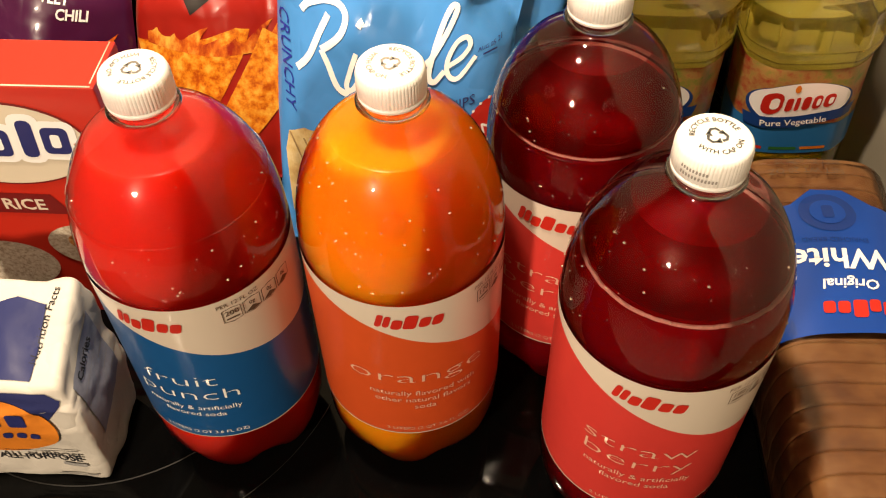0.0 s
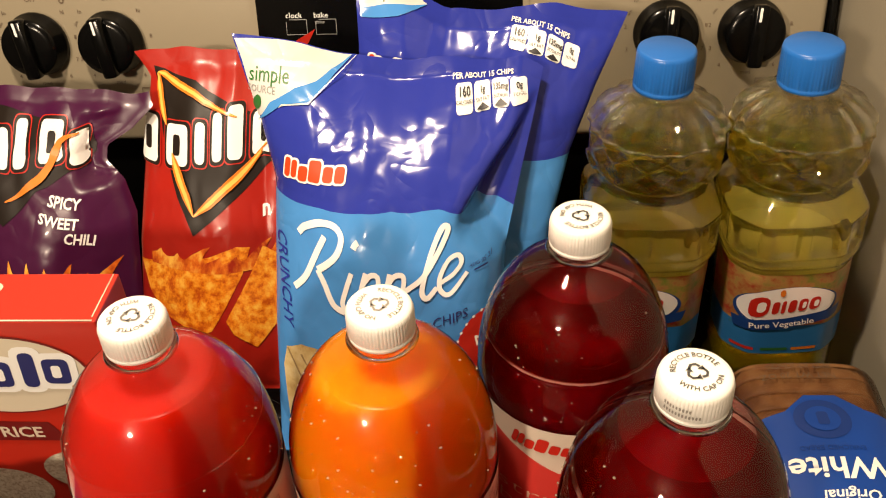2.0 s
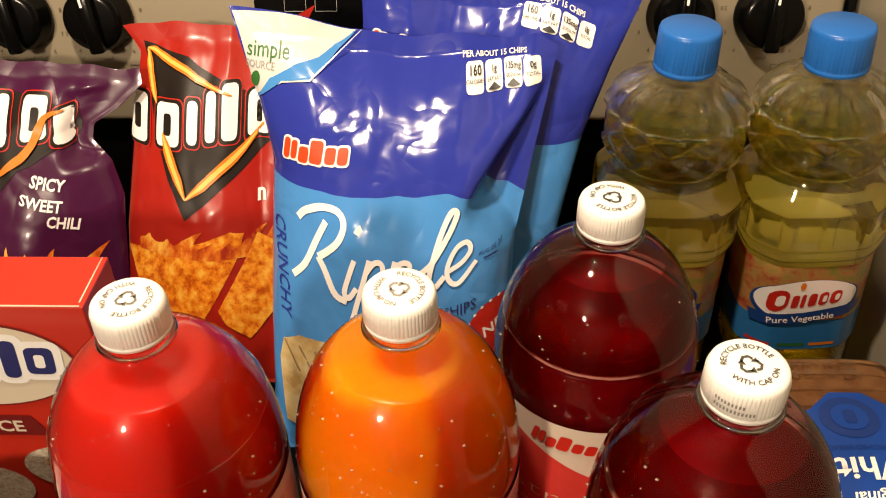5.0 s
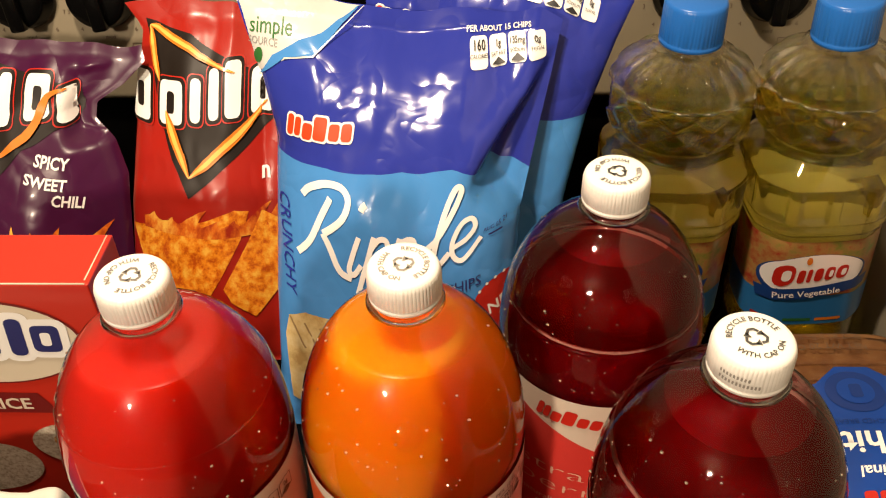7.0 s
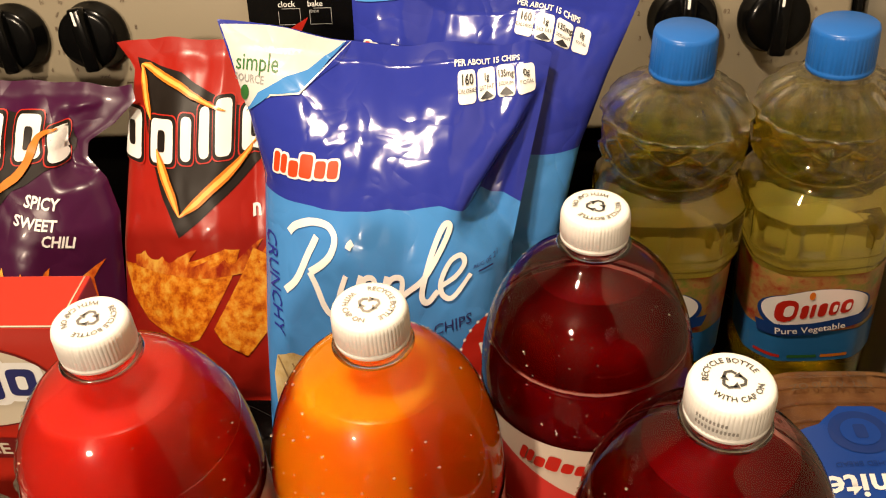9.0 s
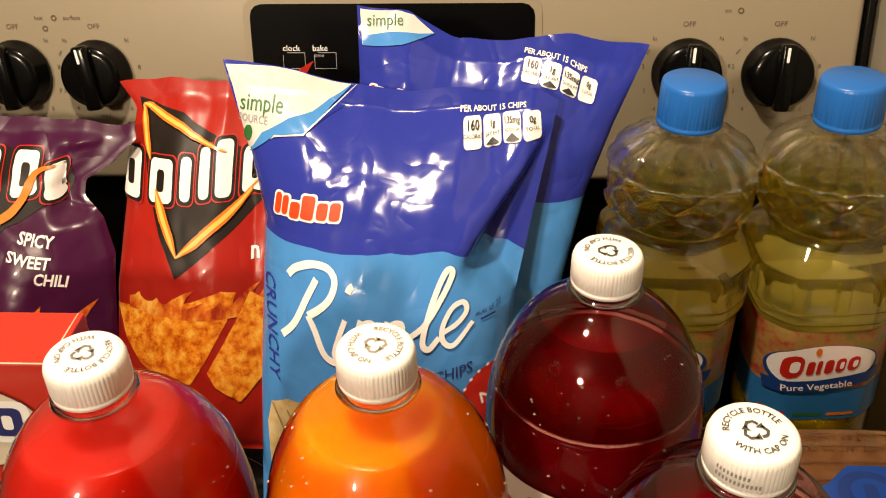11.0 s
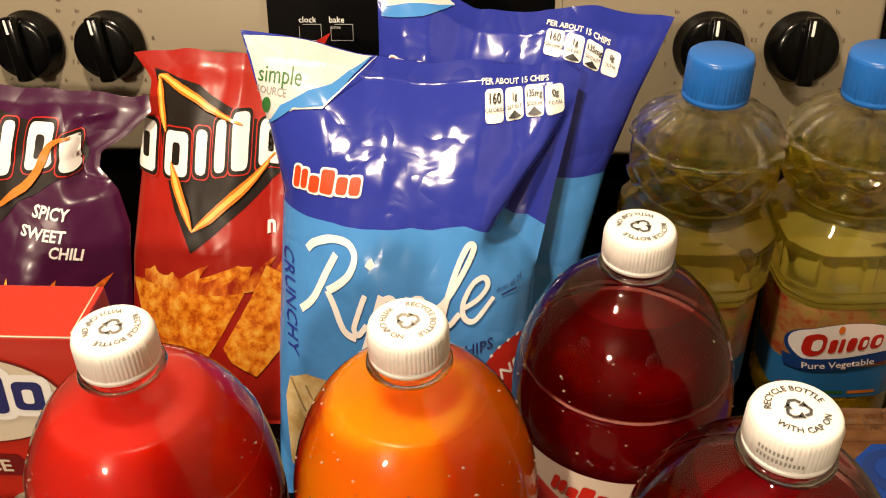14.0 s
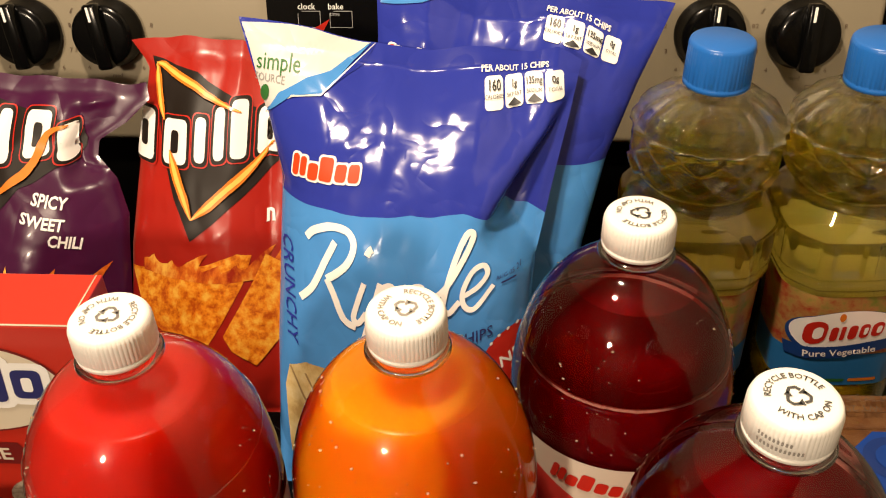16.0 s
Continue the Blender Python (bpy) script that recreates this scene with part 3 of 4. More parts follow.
part("air_bubble", moved(bubble, pose(0.0016, -0.0455, 0.2415, 58, 0, 2)), M["pet"], orange_bottle, "flat air bubble under the shoulder")
straw = (("straw", 0.000, 0.1340, 0.0100, 1.9), ("berry", 0.000, 0.1205, 0.0100, 1.9), ("naturally & artificially", 0.002, 0.1065, 0.0044, 1.1), ("flavored soda", 0.002, 0.0995, 0.0044, 1.1))
soda_bottle("two-litre bottle of dark strawberry soda with coral label, beside oil bottle", (0.0973, 0.0670), M["dark_drink"], 0.2255, M["label_pink"], -19, straw, "180", 205, True)
soda_bottle("two-litre bottle of dark strawberry soda with coral label and foam ring", (0.1360, -0.0423), M["dark_drink"], 0.2325, M["label_pink"], -12, straw, "180", 12, True, 120, True)

# ---------------- oil bottles ----------------


def smooth(t):
    t = min(max(t, 0.0), 1.0)
    return t * t * (3 - 2 * t)


OIL_R = [(0.0, 0.041), (0.004, 0.0450), (0.012, 0.0470), (0.100, 0.0470), (0.104, 0.0496), (0.110, 0.0508), (0.113, 0.0490), (0.117, 0.0508), (0.155, 0.0508), (0.166, 0.0470), (0.176, 0.0405), (0.182, 0.0392), (0.188, 0.0430), (0.198, 0.0465),
         (0.206, 0.0482), (0.226, 0.0490), (0.240, 0.0465), (0.250, 0.0405), (0.257, 0.0330), (0.262, 0.0258), (0.2642, 0.0222), (0.2665, 0.0192), (0.284, 0.0188)]


def oil_height(z):
    """The height on the profile table that belongs to a height on the bottle."""
    if z < 0.02:
        return 0.6 * z
    return z if z >= 0.264 else max(0.264 - (0.264 - z) / 0.78, 0.012)


def oil_radius(a, z, shrink=0.0, plain=False):
    z = oil_height(z)
    r = lerp(OIL_R, z) - shrink
    sq = 1.0 if z < 0.16 else max(0.0, 1 - (z - 0.16) / 0.02)
    c, s = abs(math.cos(a)), abs(math.sin(a))
    square = 1.0 / (c ** 4.2 + s ** 4.2) ** (1 / 4.2)
    r *= 1 + sq * (min(square, 1.14) - 1) * 0.85
    if 0.186 < z < 0.264 and not plain:
        turn = a * 12 / (2 * math.pi)
        tri = abs((turn % 1) * 2 - 1)
        if z < 0.230:
            # a zigzag bead below, a row of sunk diamonds above it
            d = z - (0.193 + 0.011 * tri)
            r += 0.0034 * math.exp(-(d / 0.0017) ** 2)
            far = abs(((turn + 0.5) % 1) * 2 - 1) + abs(z - 0.2135) / 0.0115
            r -= 0.0062 * max(0.0, 1 - far)
            far = tri + abs(z - 0.2265) / 0.0085
            r -= 0.0046 * max(0.0, 1 - far)
        if z > 0.226:
            rib = 1 - abs(((a * 16 / (2 * math.pi)) % 1) * 2 - 1)
            r += (0.0040 * rib ** 1.6 - 0.0010) * smooth((z - 0.226) / 0.006) * smooth((0.2635 - z) / 0.005)
    if 0.119 < z < 0.153:
        k = (a * 12 / (2 * math.pi)) % 1
        r -= 0.0036 * smooth((0.5 - abs(k - 0.5) - 0.14) / 0.06) * smooth((z - 0.119) / 0.004) * smooth((0.153 - z) / 0.004)
    return r


def oil_body(shrink, z0, z1, rows, n=180, closed=True):
    verts, faces = [], []
    for j in range(rows + 1):
        z = z0 + (z1 - z0) * j / rows
        for i in range(n):
            a = 2 * math.pi * i / n
            r = oil_radius(a, z, shrink)
            verts.append((r * math.sin(a), -r * math.cos(a), z))
    for j in range(rows):
        for i in range(n):
            faces.append((j * n + i, j * n + (i + 1) % n, (j + 1) * n + (i + 1) % n, (j + 1) * n + i))
    faces.append(tuple(reversed(range(n))))
    if closed:
        faces.append(tuple(range(rows * n, (rows + 1) * n)))
    return verts, faces


def oil_shoulder(z0, z1, rows=40, n=252):
    """The ribbed shoulder and neck with their wall thickness: ribs outside, plain inside."""
    verts, faces = [], []
    heights = [z0 + (z1 - z0) * j / rows for j in range(rows + 1)]
    loop = [(z, 0.0, False) for z in heights] + [(z, 0.0022, True) for z in reversed(heights)]
    for z, shrink, plain in loop:
        for i in range(n):
            a = 2 * math.pi * i / n
            r = oil_radius(a, z, shrink, plain)
            verts.append((r * math.sin(a), -r * math.cos(a), z))
    m = len(loop)
    for j in range(m):
        k = (j + 1) % m
        for i in range(n):
            faces.append((j * n + i, j * n + (i + 1) % n, k * n + (i + 1) % n, k * n + i))
    return verts, faces


def oil_bottle(m, turn, label):
    ob = thing("oil_bottle", m, label, "bottle", "cooking oil bottles")
    part("cooking_oil", oil_body(0.0006, 0.001, 0.2400, 170, 252), M["oil"], ob, "pale yellow vegetable oil")
    part("bottle_shell", oil_body(0.0, 0.0, 0.2395, 170, 252, False), M["pet_ridged"], ob, "clear moulded plastic")
    part("shoulder", oil_shoulder(0.2402, 0.278), M["thick_pet"], ob, "clear ribbed plastic")
    part("cap", lathe([(0.2685, 0.0200), (0.2690, 0.0208), (0.2716, 0.0209), (0.2724, 0.0203), (0.2732, 0.0206), (0.2950, 0.0203), (0.2975, 0.0197), (0.2985, 0.0183), (0.2987, 0.0004)], 200, lambda a, z: 0.00025 * math.copysign(1, math.sin(100 * a / 2)) if 0.2730 < z < 0.294 else 0.0, True), M["cap_blue"], ob, "bright blue ridged plastic cap")

    def skin(x, y, lift):
        a = radians(turn) + x / 0.0525
        z = y + 0.034
        r = oil_radius(a, min(max(z, 0.022), 0.1350)) + 0.0006 + lift
        return Vector((r * math.sin(a), -r * math.cos(a), z))

    def wrap(z0, z1, x0, x1, nx=60, nz=6):
        verts = [(x0 + (x1 - x0) * i / nx, z0 + (z1 - z0) * j / nz, 0) for j in range(nz + 1) for i in range(nx + 1)]
        faces = [(j * (nx + 1) + i, j * (nx + 1) + i + 1, (j + 1) * (nx + 1) + i + 1, (j + 1) * (nx + 1) + i) for j in range(nz) for i in range(nx)]
        return verts, faces

    lab = part("label", on(wrap(0.016, 0.0985, -0.082, 0.082), skin, 0.0), M["food_print"], ob, "food picture label with white oval")
    part("back_label", on(wrap(0.016, 0.0930, -0.078, 0.078), lambda x, y, lift: skin(x + 0.0525 * math.pi, y, lift), -0.0022), M["label_white"], ob, "white back of the rear label")
    part("blue_field", on(wrap(0.0162, 0.046, -0.0818, 0.0818), skin, 0.0003), M["oil_blue"], lab)
    part("oval_border", on(flat(oval(0.0, 0.066, 0.041, 0.0205, 40, 6), 0.005), skin, 0.0005), M["oil_navy"], lab)
    part("white_oval", on(flat(oval(0.0, 0.068, 0.038, 0.0185, 40, 6), 0.005), skin, 0.0008), M["white_ink"], lab)
    for k, (bx, bw, bh, dz) in enumerate(((-0.0215, 0.0150, 0.0205, 0.001), (-0.0095, 0.0052, 0.0125, -0.001), (-0.0035, 0.0032, 0.0125, -0.001), (0.0035, 0.0062, 0.0125, -0.001), (0.0118, 0.0068, 0.0125, -0.001), (0.0208, 0.0080, 0.0125, -0.001))):
        part("mark_block", on(placed(flat(slab(bx, dz, bw, bh, min(bw, bh) * 0.45, 0.2), 0.004), 0.0015, 0.0685, 7), skin, 0.0012), M["red_ink"], lab)
        if bw > 0.006 and k != 3:
            part("mark_hole", on(placed(flat(slab(bx + bw * 0.12, dz, bw * 0.42, bh * 0.52, bw * 0.2, 0.2), 0.004), 0.0015, 0.0685, 7), skin, 0.0015), M["white_ink"], lab)
    part("ribbon", on(flat([(-0.038, 0.0415), (0.0, 0.0445), (0.042, 0.0535), (0.045, 0.0635), (0.0, 0.0555), (-0.041, 0.052)], 0.005), skin, 0.0014), M["oil_navy"], lab)
    part("lettering", on(placed(words("Pure Vegetable", 0.0058, bold=0.00012, wide=0.98), -0.001, 0.0495, 6), skin, 0.0018), M["white_ink"], lab)
    part("droplet", on(flat(oval(-0.004, 0.0815, 0.0022, 0.0036, 12), 0.01), skin, 0.0014), M["flame_edge"], lab)
    for x, w, mt in ((-0.03, 0.02, "red_ink"), (-0.004, 0.022, "leaf_ink"), (0.02, 0.02, "flame_edge")):
        part("small_print", on(flat(slab(x, 0.0215, w, 0.003, 0.001), 0.005), skin, 0.0006), M[mt], lab)
    return ob


SQUAT = Matrix.Diagonal((1, 1, 0.988, 1))
oil_bottle(pose(0.1715, 0.264, 0, 0, 0, 0) @ SQUAT, -16, "clear bottle of yellow vegetable oil with blue cap")
oil_bottle(pose(0.2870, 0.264, 0.0018, 0, -3.5, 0) @ SQUAT, -6, "clear bottle of yellow vegetable oil behind the bread")

# ---------------- chip bags ----------------


def tongues(x0, x1, low, base_z, tall, n, seed):
    """The outline of a row of licking flames, uneven in height and lean."""
    rng = random.Random(seed)
    pts = [(x1, low), (x0, low)]
    step = (x1 - x0) / n
    for k in range(n):
        a = x0 + step * k
        h = tall * rng.uniform(0.25, 1.0)
        lean = rng.uniform(-0.1, 0.9) * step
        pts += [(a, base_z + rng.uniform(0, 0.2) * tall), (a + 0.30 * step, base_z + 0.45 * h), (a + 0.45 * step + lean * 0.6, base_z + 0.85 * h), (a + 0.55 * step + lean, base_z + h), (a + 0.62 * step + lean * 0.5, base_z + 0.6 * h), (a + 0.80 * step, base_z + 0.25 * h)]
    return pts


LOW, HIGH = [(0, 0.0), (1, 0.0)], [(0, 1.0), (1, 1.0)]


class Bag:
    """A pillow bag as a field y(x, z), given by its outline, edge plane and bulge."""

    def __init__(self, left, right, top, edge, bulge, extra=None, seed=0, crinkle=0.0035):
        self.left, self.right, self.top, self.edge, self.bulge = left, right, top, edge, bulge
        self.extra, self.seed, self.crinkle = extra, seed, crinkle

    def point(self, u, v, back=False):
        z = v * (lerp(self.top, u) + 0.0050 * noise.noise((u * 5, self.seed, 0)) + 0.0005 * noise.noise((u * 14, self.seed, 4)))
        x0, x1 = lerp(self.left, z), lerp(self.right, z)
        x = x0 + (x1 - x0) * u
        y = self.edge(u, v)
        puff = max(0.0, math.sin(math.pi * u)) ** 0.55 * (1 - abs(2 * min(v / 0.96, 1.0) - 1) ** 3.2)
        if back:
            return Vector((x, y + 0.35 * self.bulge * puff, z))
        y -= self.bulge * puff
        rim = min(1.0, 8 * u, 8 * (1 - u), 10 * (1.02 - v))
        s = self.seed
        w = noise.noise((x * 11 + s, z * 10, s)) + 0.55 * abs(noise.noise((x * 13 - z * 14, z * 15 + x * 6, s + 5))) - 0.34 * abs(noise.noise((x * 40 + z * 26, z * 34 - x * 24, s + 9))) + 0.15 * abs(noise.noise((x * 70 - z * 38, z * 62 + x * 30, s + 3)))
        y += self.crinkle * w * (0.25 + 0.75 * rim)
        pull = 0.0022 * noise.noise((u * 13 + s, v * 3, s)) * smooth((v - 0.80) / 0.16) * (1 - smooth((v - 0.93) / 0.05))
        y += pull
        if self.extra:
            y += self.extra(x, z) * puff ** 0.6
        y = min(y, self.edge(u, v) - 0.0009 * min(1.0, 30 * u, 30 * (1 - u), 30 * (1 - v)))
        return Vector((x, y, z))

    def uv(self, x, z):
        u = 0.5
        for _ in range(3):
            v = z / lerp(self.top, min(max(u, 0), 1))
            x0, x1 = lerp(self.left, z), lerp(self.right, z)
            u = (x - x0) / (x1 - x0)
        return min(max(u, 0.004), 0.996), min(max(v, 0.0), 0.998)

    def skin(self, base):
        def f(x, z, lift):
            u, v = self.uv(x, z)
            e = 0.004
            p = self.point(u, v)
            du = self.point(min(u + e, 1), v) - self.point(max(u - e, 0), v)
            dv = self.point(u, min(v + e, 1)) - self.point(u, max(v - e, 0))
            n = du.cross(dv)
            n.normalize()
            if n.y > 0:
                n = -n
            return p + n * (0.0003 + lift) - base
        return f

    def sheet(self, base, v0, v1, nu=80, nv=60, back=False):
        cut = [(lerp(v0, i / nu), lerp(v1, i / nu)) for i in range(nu + 1)]
        verts = [tuple(self.point(i / nu, cut[i][0] + (cut[i][1] - cut[i][0]) * j / nv, back) - base) for j in range(nv + 1) for i in range(nu + 1)]
        faces = []
        for j in range(nv):
            for i in range(nu):
                q = (j * (nu + 1) + i, j * (nu + 1) + i + 1, (j + 1) * (nu + 1) + i + 1, (j + 1) * (nu + 1) + i)
                faces.append(tuple(reversed(q)) if back else q)
        return verts, faces


def nutrition(bag, skin, x, z, turn, sx):
    """Four white fact boxes with their figures."""
    c, s = math.cos(radians(turn)), math.sin(radians(turn))

    def at(geo):
        return placed(geo, x, z, turn)

    part("lettering", on(at(placed(words("PER ABOUT 15 CHIPS", 0.0033, bold=0.00012), 0.019 * sx, 0.0105)), skin, 0.0006), M["white_ink"], bag)
    for k, (big, small) in enumerate((("160", "CALORIES"), ("1g", "SAT FAT"), ("135mg", "SODIUM"), ("0g", "TOTAL"))):
        cx = (0.0055 + 0.0125 * k) * sx
        part("fact_box", on(at(flat(slab(cx, 0, 0.0112 * sx, 0.0145, 0.0022), 0.004)), skin, 0.0006), M["white_ink"], bag)
        part("lettering", on(at(placed(words(big, 0.0044 if k == 0 else 0.0032, bold=0.00008, wide=0.9), cx, 0.0028)), skin, 0.0017), M["black_ink"], bag)
        part("lettering", on(at(placed(words(small, 0.0019), cx, -0.0018)), skin, 0.0017), M["black_ink"], bag)
        if k in (1, 2):
            part("fact_foot", on(at(flat([(cx - 0.0045 * sx, -0.0062), (cx, -0.0032), (cx + 0.0045 * sx, -0.0062), (cx, -0.0070)], 0.005)), skin, 0.0017), M["black_ink"], bag)


def outlined_mark(bag, skin, x, z, w, h, turn):
    k0 = -w / 2
    for bw, bh, dy in MARK:
        cx = k0 + bw * w / 2
        k0 += bw * w * 1.02
        part("mark_edge", on(placed(flat(slab(cx, dy * h, bw * w * 0.9 + 0.0024, bh * h + 0.0024, h * 0.2, 0.22), 0.004), x, z, turn), skin, 0.0006), M["white_ink"], bag)
    mark_parts(bag, skin, 0.0011, w, h, 0.22, x, z, turn, M["mark_orange"])


def ripple_bag(bag, label, split, full):
    u0 = (lerp(bag.left, 0) + lerp(bag.right, 0)) / 2
    base = Vector((u0, bag.edge(0.5, 0), 0))
    ob = thing("chip_bag", Matrix.Translation(base), label, "chip bag", "ridged potato chip bags")
    skin = bag.skin(base)
    part("lower_film", bag.sheet(base, LOW, split, 90, 90), M["bag_sky"], ob, "sky blue glossy film")
    part("upper_film", bag.sheet(base, split, HIGH, 90, 60), M["bag_navy"], ob, "deep blue glossy film")
    part("back_film", bag.sheet(base, LOW, HIGH, 40, 40, True), M["bag_navy"], ob)
    return ob, skin


def crease(x, z):
    """The right of the front bag falls away below a diagonal fold."""
    ax, az, bx, bz = 0.0175, 0.1820, 0.081, 0.252
    d = math.hypot(bx - ax, bz - az)
    s = ((x - ax) * (bz - az) - (z - az) * (bx - ax)) / d
    along = ((x - ax) * (bx - ax) + (z - az) * (bz - az)) / d
    near = smooth((along - 0.000) / 0.026) * smooth((d + 0.020 - along) / 0.02)
    drop = smooth(max(s, 0.0) / 0.020)
    return (0.076 * drop - 0.004 * math.exp(-((s + 0.006) / 0.007) ** 2)) * near


def flap(x, z):
    """The purple bag's upper right corner is folded back."""
    return (0.030 * smooth((0.224 - z) / 0.032) * smooth((z - 0.160) / 0.012) - 0.008 * smooth((z - 0.205) / 0.012)) * smooth((x + 0.292) / 0.014)


# the word Ripple, stroke by stroke, in a brush script
SCRIPT = [
    ([(592, 345), (575, 375), (553, 415), (529, 440)], 0.0040),
    ([(541, 352), (556, 338), (585, 327), (612, 328), (624, 345), (612, 372), (578, 398)], 0.0042),
    ([(578, 398), (592, 420), (608, 448), (628, 456)], 0.0042),
    ([(642, 395), (632, 418), (624, 442), (632, 450), (645, 436)], 0.0036),
    ([(646, 358), (650, 352), (655, 349)], 0.0042),
    ([(668, 394), (656, 430), (643, 468), (636, 488)], 0.0036),
    ([(660, 416), (676, 398), (690, 400), (688, 424), (672, 441), (658, 440)], 0.0034),
    ([(712, 394), (702, 430), (690, 468), (684, 486)], 0.0036),
    ([(705, 416), (720, 398), (736, 400), (733, 424), (718, 440), (704, 438)], 0.0034),
    ([(736, 424), (770, 405), (800, 368), (815, 340), (806, 336), (788, 366), (772, 408), (768, 432), (778, 440), (794, 426)], 0.0036),
    ([(796, 421), (822, 412), (838, 396), (832, 382), (814, 388), (799, 412), (801, 434), (818, 442), (848, 416)], 0.0032),
]


def curve_through(pts, n=6):
    """Points on a smooth line through the given ones."""
    out = []
    for i in range(len(pts) - 1):
        p0, p1, p2, p3 = pts[max(i - 1, 0)], pts[i], pts[i + 1], pts[min(i + 2, len(pts) - 1)]
        for k in range(n):
            t = k / n
            out.append(tuple(0.5 * (2 * b + (c - a) * t + (2 * a - 5 * b + 4 * c - d) * t * t + (3 * b - a - 3 * c + d) * t ** 3) for a, b, c, d in zip(p0, p1, p2, p3)))
    return out + [pts[-1]]


front_bag = Bag([(0, -0.118), (0.10, -0.117), (0.20, -0.112), (0.237, -0.1215), (0.26, -0.1300), (0.29, -0.1395)], [(0, 0.050), (0.15, 0.062), (0.20, 0.074), (0.235, 0.083), (0.275, 0.092)],
                [(0, 0.291), (0.22, 0.284), (0.42, 0.273), (0.55, 0.271), (0.7, 0.273), (0.86, 0.270), (0.92, 0.273), (1, 0.266)], lambda u, v: 0.158 + 0.150 * v - 0.012 * u * v, 0.059, crease, 3)
ob, skin = ripple_bag(front_bag, "blue bag of ridged potato chips, slumped and creased", [(0, 0.668), (0.12, 0.676), (0.5, 0.727), (0.68, 0.722), (0.80, 0.700), (0.88, 0.672), (1, 0.660)], True)
part("white_corner", on(flat([(-0.1375, 0.2880), (-0.10, 0.2855), (-0.070, 0.2825), (-0.049, 0.2770), (-0.080, 0.2600), (-0.100, 0.2545), (-0.1205, 0.240)], 0.004), skin, 0.0004), M["bag_white"], ob)
part("sky_stripe", on(flat([(-0.1205, 0.2380), (-0.101, 0.2505), (-0.082, 0.2525), (-0.049, 0.2765), (-0.077, 0.2630), (-0.092, 0.2590), (-0.110, 0.2510)], 0.004), skin, 0.0008), M["bag_sky"], ob)
part("white_line", on(stroke([(-0.1205, 0.2370), (-0.101, 0.2500), (-0.0815, 0.2520), (-0.048, 0.2765)], 0.0010), skin, 0.0011), M["bag_white"], ob)
part("lettering", on(placed(words("simple", 0.0088, wide=0.95), -0.1115, 0.2655, -3), skin, 0.0010), M["leaf_ink"], ob)
part("lettering", on(placed(words("SOURCE", 0.0042, wide=0.95), -0.1170, 0.2575, -3), skin, 0.0010), M["grey_ink"], ob)
part("leaf_mark", on(flat(oval(-0.1205, 0.2495, 0.0032, 0.0050, 14, -20), 0.004), skin, 0.0010), M["leaf_ink"], ob)
outlined_mark(ob, skin, -0.074, 0.2165, 0.050, 0.0125, 3)
nutrition(ob, skin, 0.0262, 0.2500, 3, 1.06)
for pts, w in SCRIPT:
    line = curve_through([(-0.094 + (a - 529) * 0.000398, 0.1405 + (440 - b) * 0.00041 + (a - 529) * 0.000012) for a, b in pts])
    part("script_stroke", on(stroke(line, w), skin, 0.0006 + 0.00008 * SCRIPT.index((pts, w))), M["white_ink"], ob, "white brush-script stroke")
part("lettering", on(placed(words("POTATO CHIPS", 0.0066, wide=1.02), 0.000, 0.1250, 1), skin, 0.0006), M["navy_ink"], ob)
part("lettering", on(placed(words("AUG 05 21", 0.0026, wide=0.95), 0.0430, 0.1570, 0), skin, 0.0006), M["navy_ink"], ob)
part("small_print", on(flat(slab(0.0430, 0.1530, 0.0095, 0.0012, 0.0003), 0.004), skin, 0.0006), M["navy_ink"], ob)
part("lettering", on(placed(words("CRUNCHY", 0.0088, wide=1.0), -0.1030, 0.141, -86), skin, 0.0006), M["bag_navy"], ob)
part("chip_picture", on(flat([(-0.108, 0.078), (-0.104, 0.094), (-0.090, 0.103), (-0.072, 0.106), (-0.055, 0.104), (-0.040, 0.088), (-0.030, 0.050), (-0.060, 0.020), (-0.106, 0.030)], 0.004), skin, 0.0005), M["chip_pale"], ob)
for k in range(6):
    x = -0.103 + 0.012 * k
    part("chip_ridge", on(stroke([(x, 0.094 + 0.0015 * k), (x + 0.010, 0.080), (x + 0.024, 0.060), (x + 0.036, 0.036)], 0.0018), skin, 0.0009), M["chip_dark"], ob)
part("badge", on(flat(oval(0.046, 0.102, 0.021, 0.0205), 0.004), skin, 0.0005), M["red_ink"], ob)
for k in range(22):
    a = 2 * math.pi * k / 22
    part("badge_dot", on(flat(oval(0.046 + 0.0212 * math.cos(a), 0.102 + 0.0207 * math.sin(a), 0.0011, 0.0011, 8), 0.01), skin, 0.0009), M["white_ink"], ob)
part("lettering", on(placed(words("NEW", 0.0075, bold=0.0002), 0.050, 0.1045, 12), skin, 0.0009), M["white_ink"], ob)

rear_bag = Bag([(0, -0.062), (0.2, -0.054), (0.27, -0.049), (0.33, -0.050)], [(0, 0.076), (0.13, 0.098), (0.19, 0.112), (0.24, 0.131), (0.292, 0.154)],
               [(0, 0.316), (0.18, 0.312), (0.34, 0.293), (0.5, 0.294), (0.75, 0.296), (1, 0.291)], lambda u, v: 0.232 + 0.112 * v - 0.012 * u * v, 0.030, None, 11, 0.003)
ob, skin = ripple_bag(rear_bag, "blue bag of ridged potato chips leaning behind another bag", [(0, 0.66), (1, 0.66)], False)
part("white_corner", on(flat([(-0.0475, 0.3140), (-0.0200, 0.3120), (-0.0100, 0.3095), (0.0040, 0.2975), (-0.0180, 0.2910), (-0.0300, 0.2935), (-0.0465, 0.2925)], 0.004), skin, 0.0004), M["bag_white"], ob)
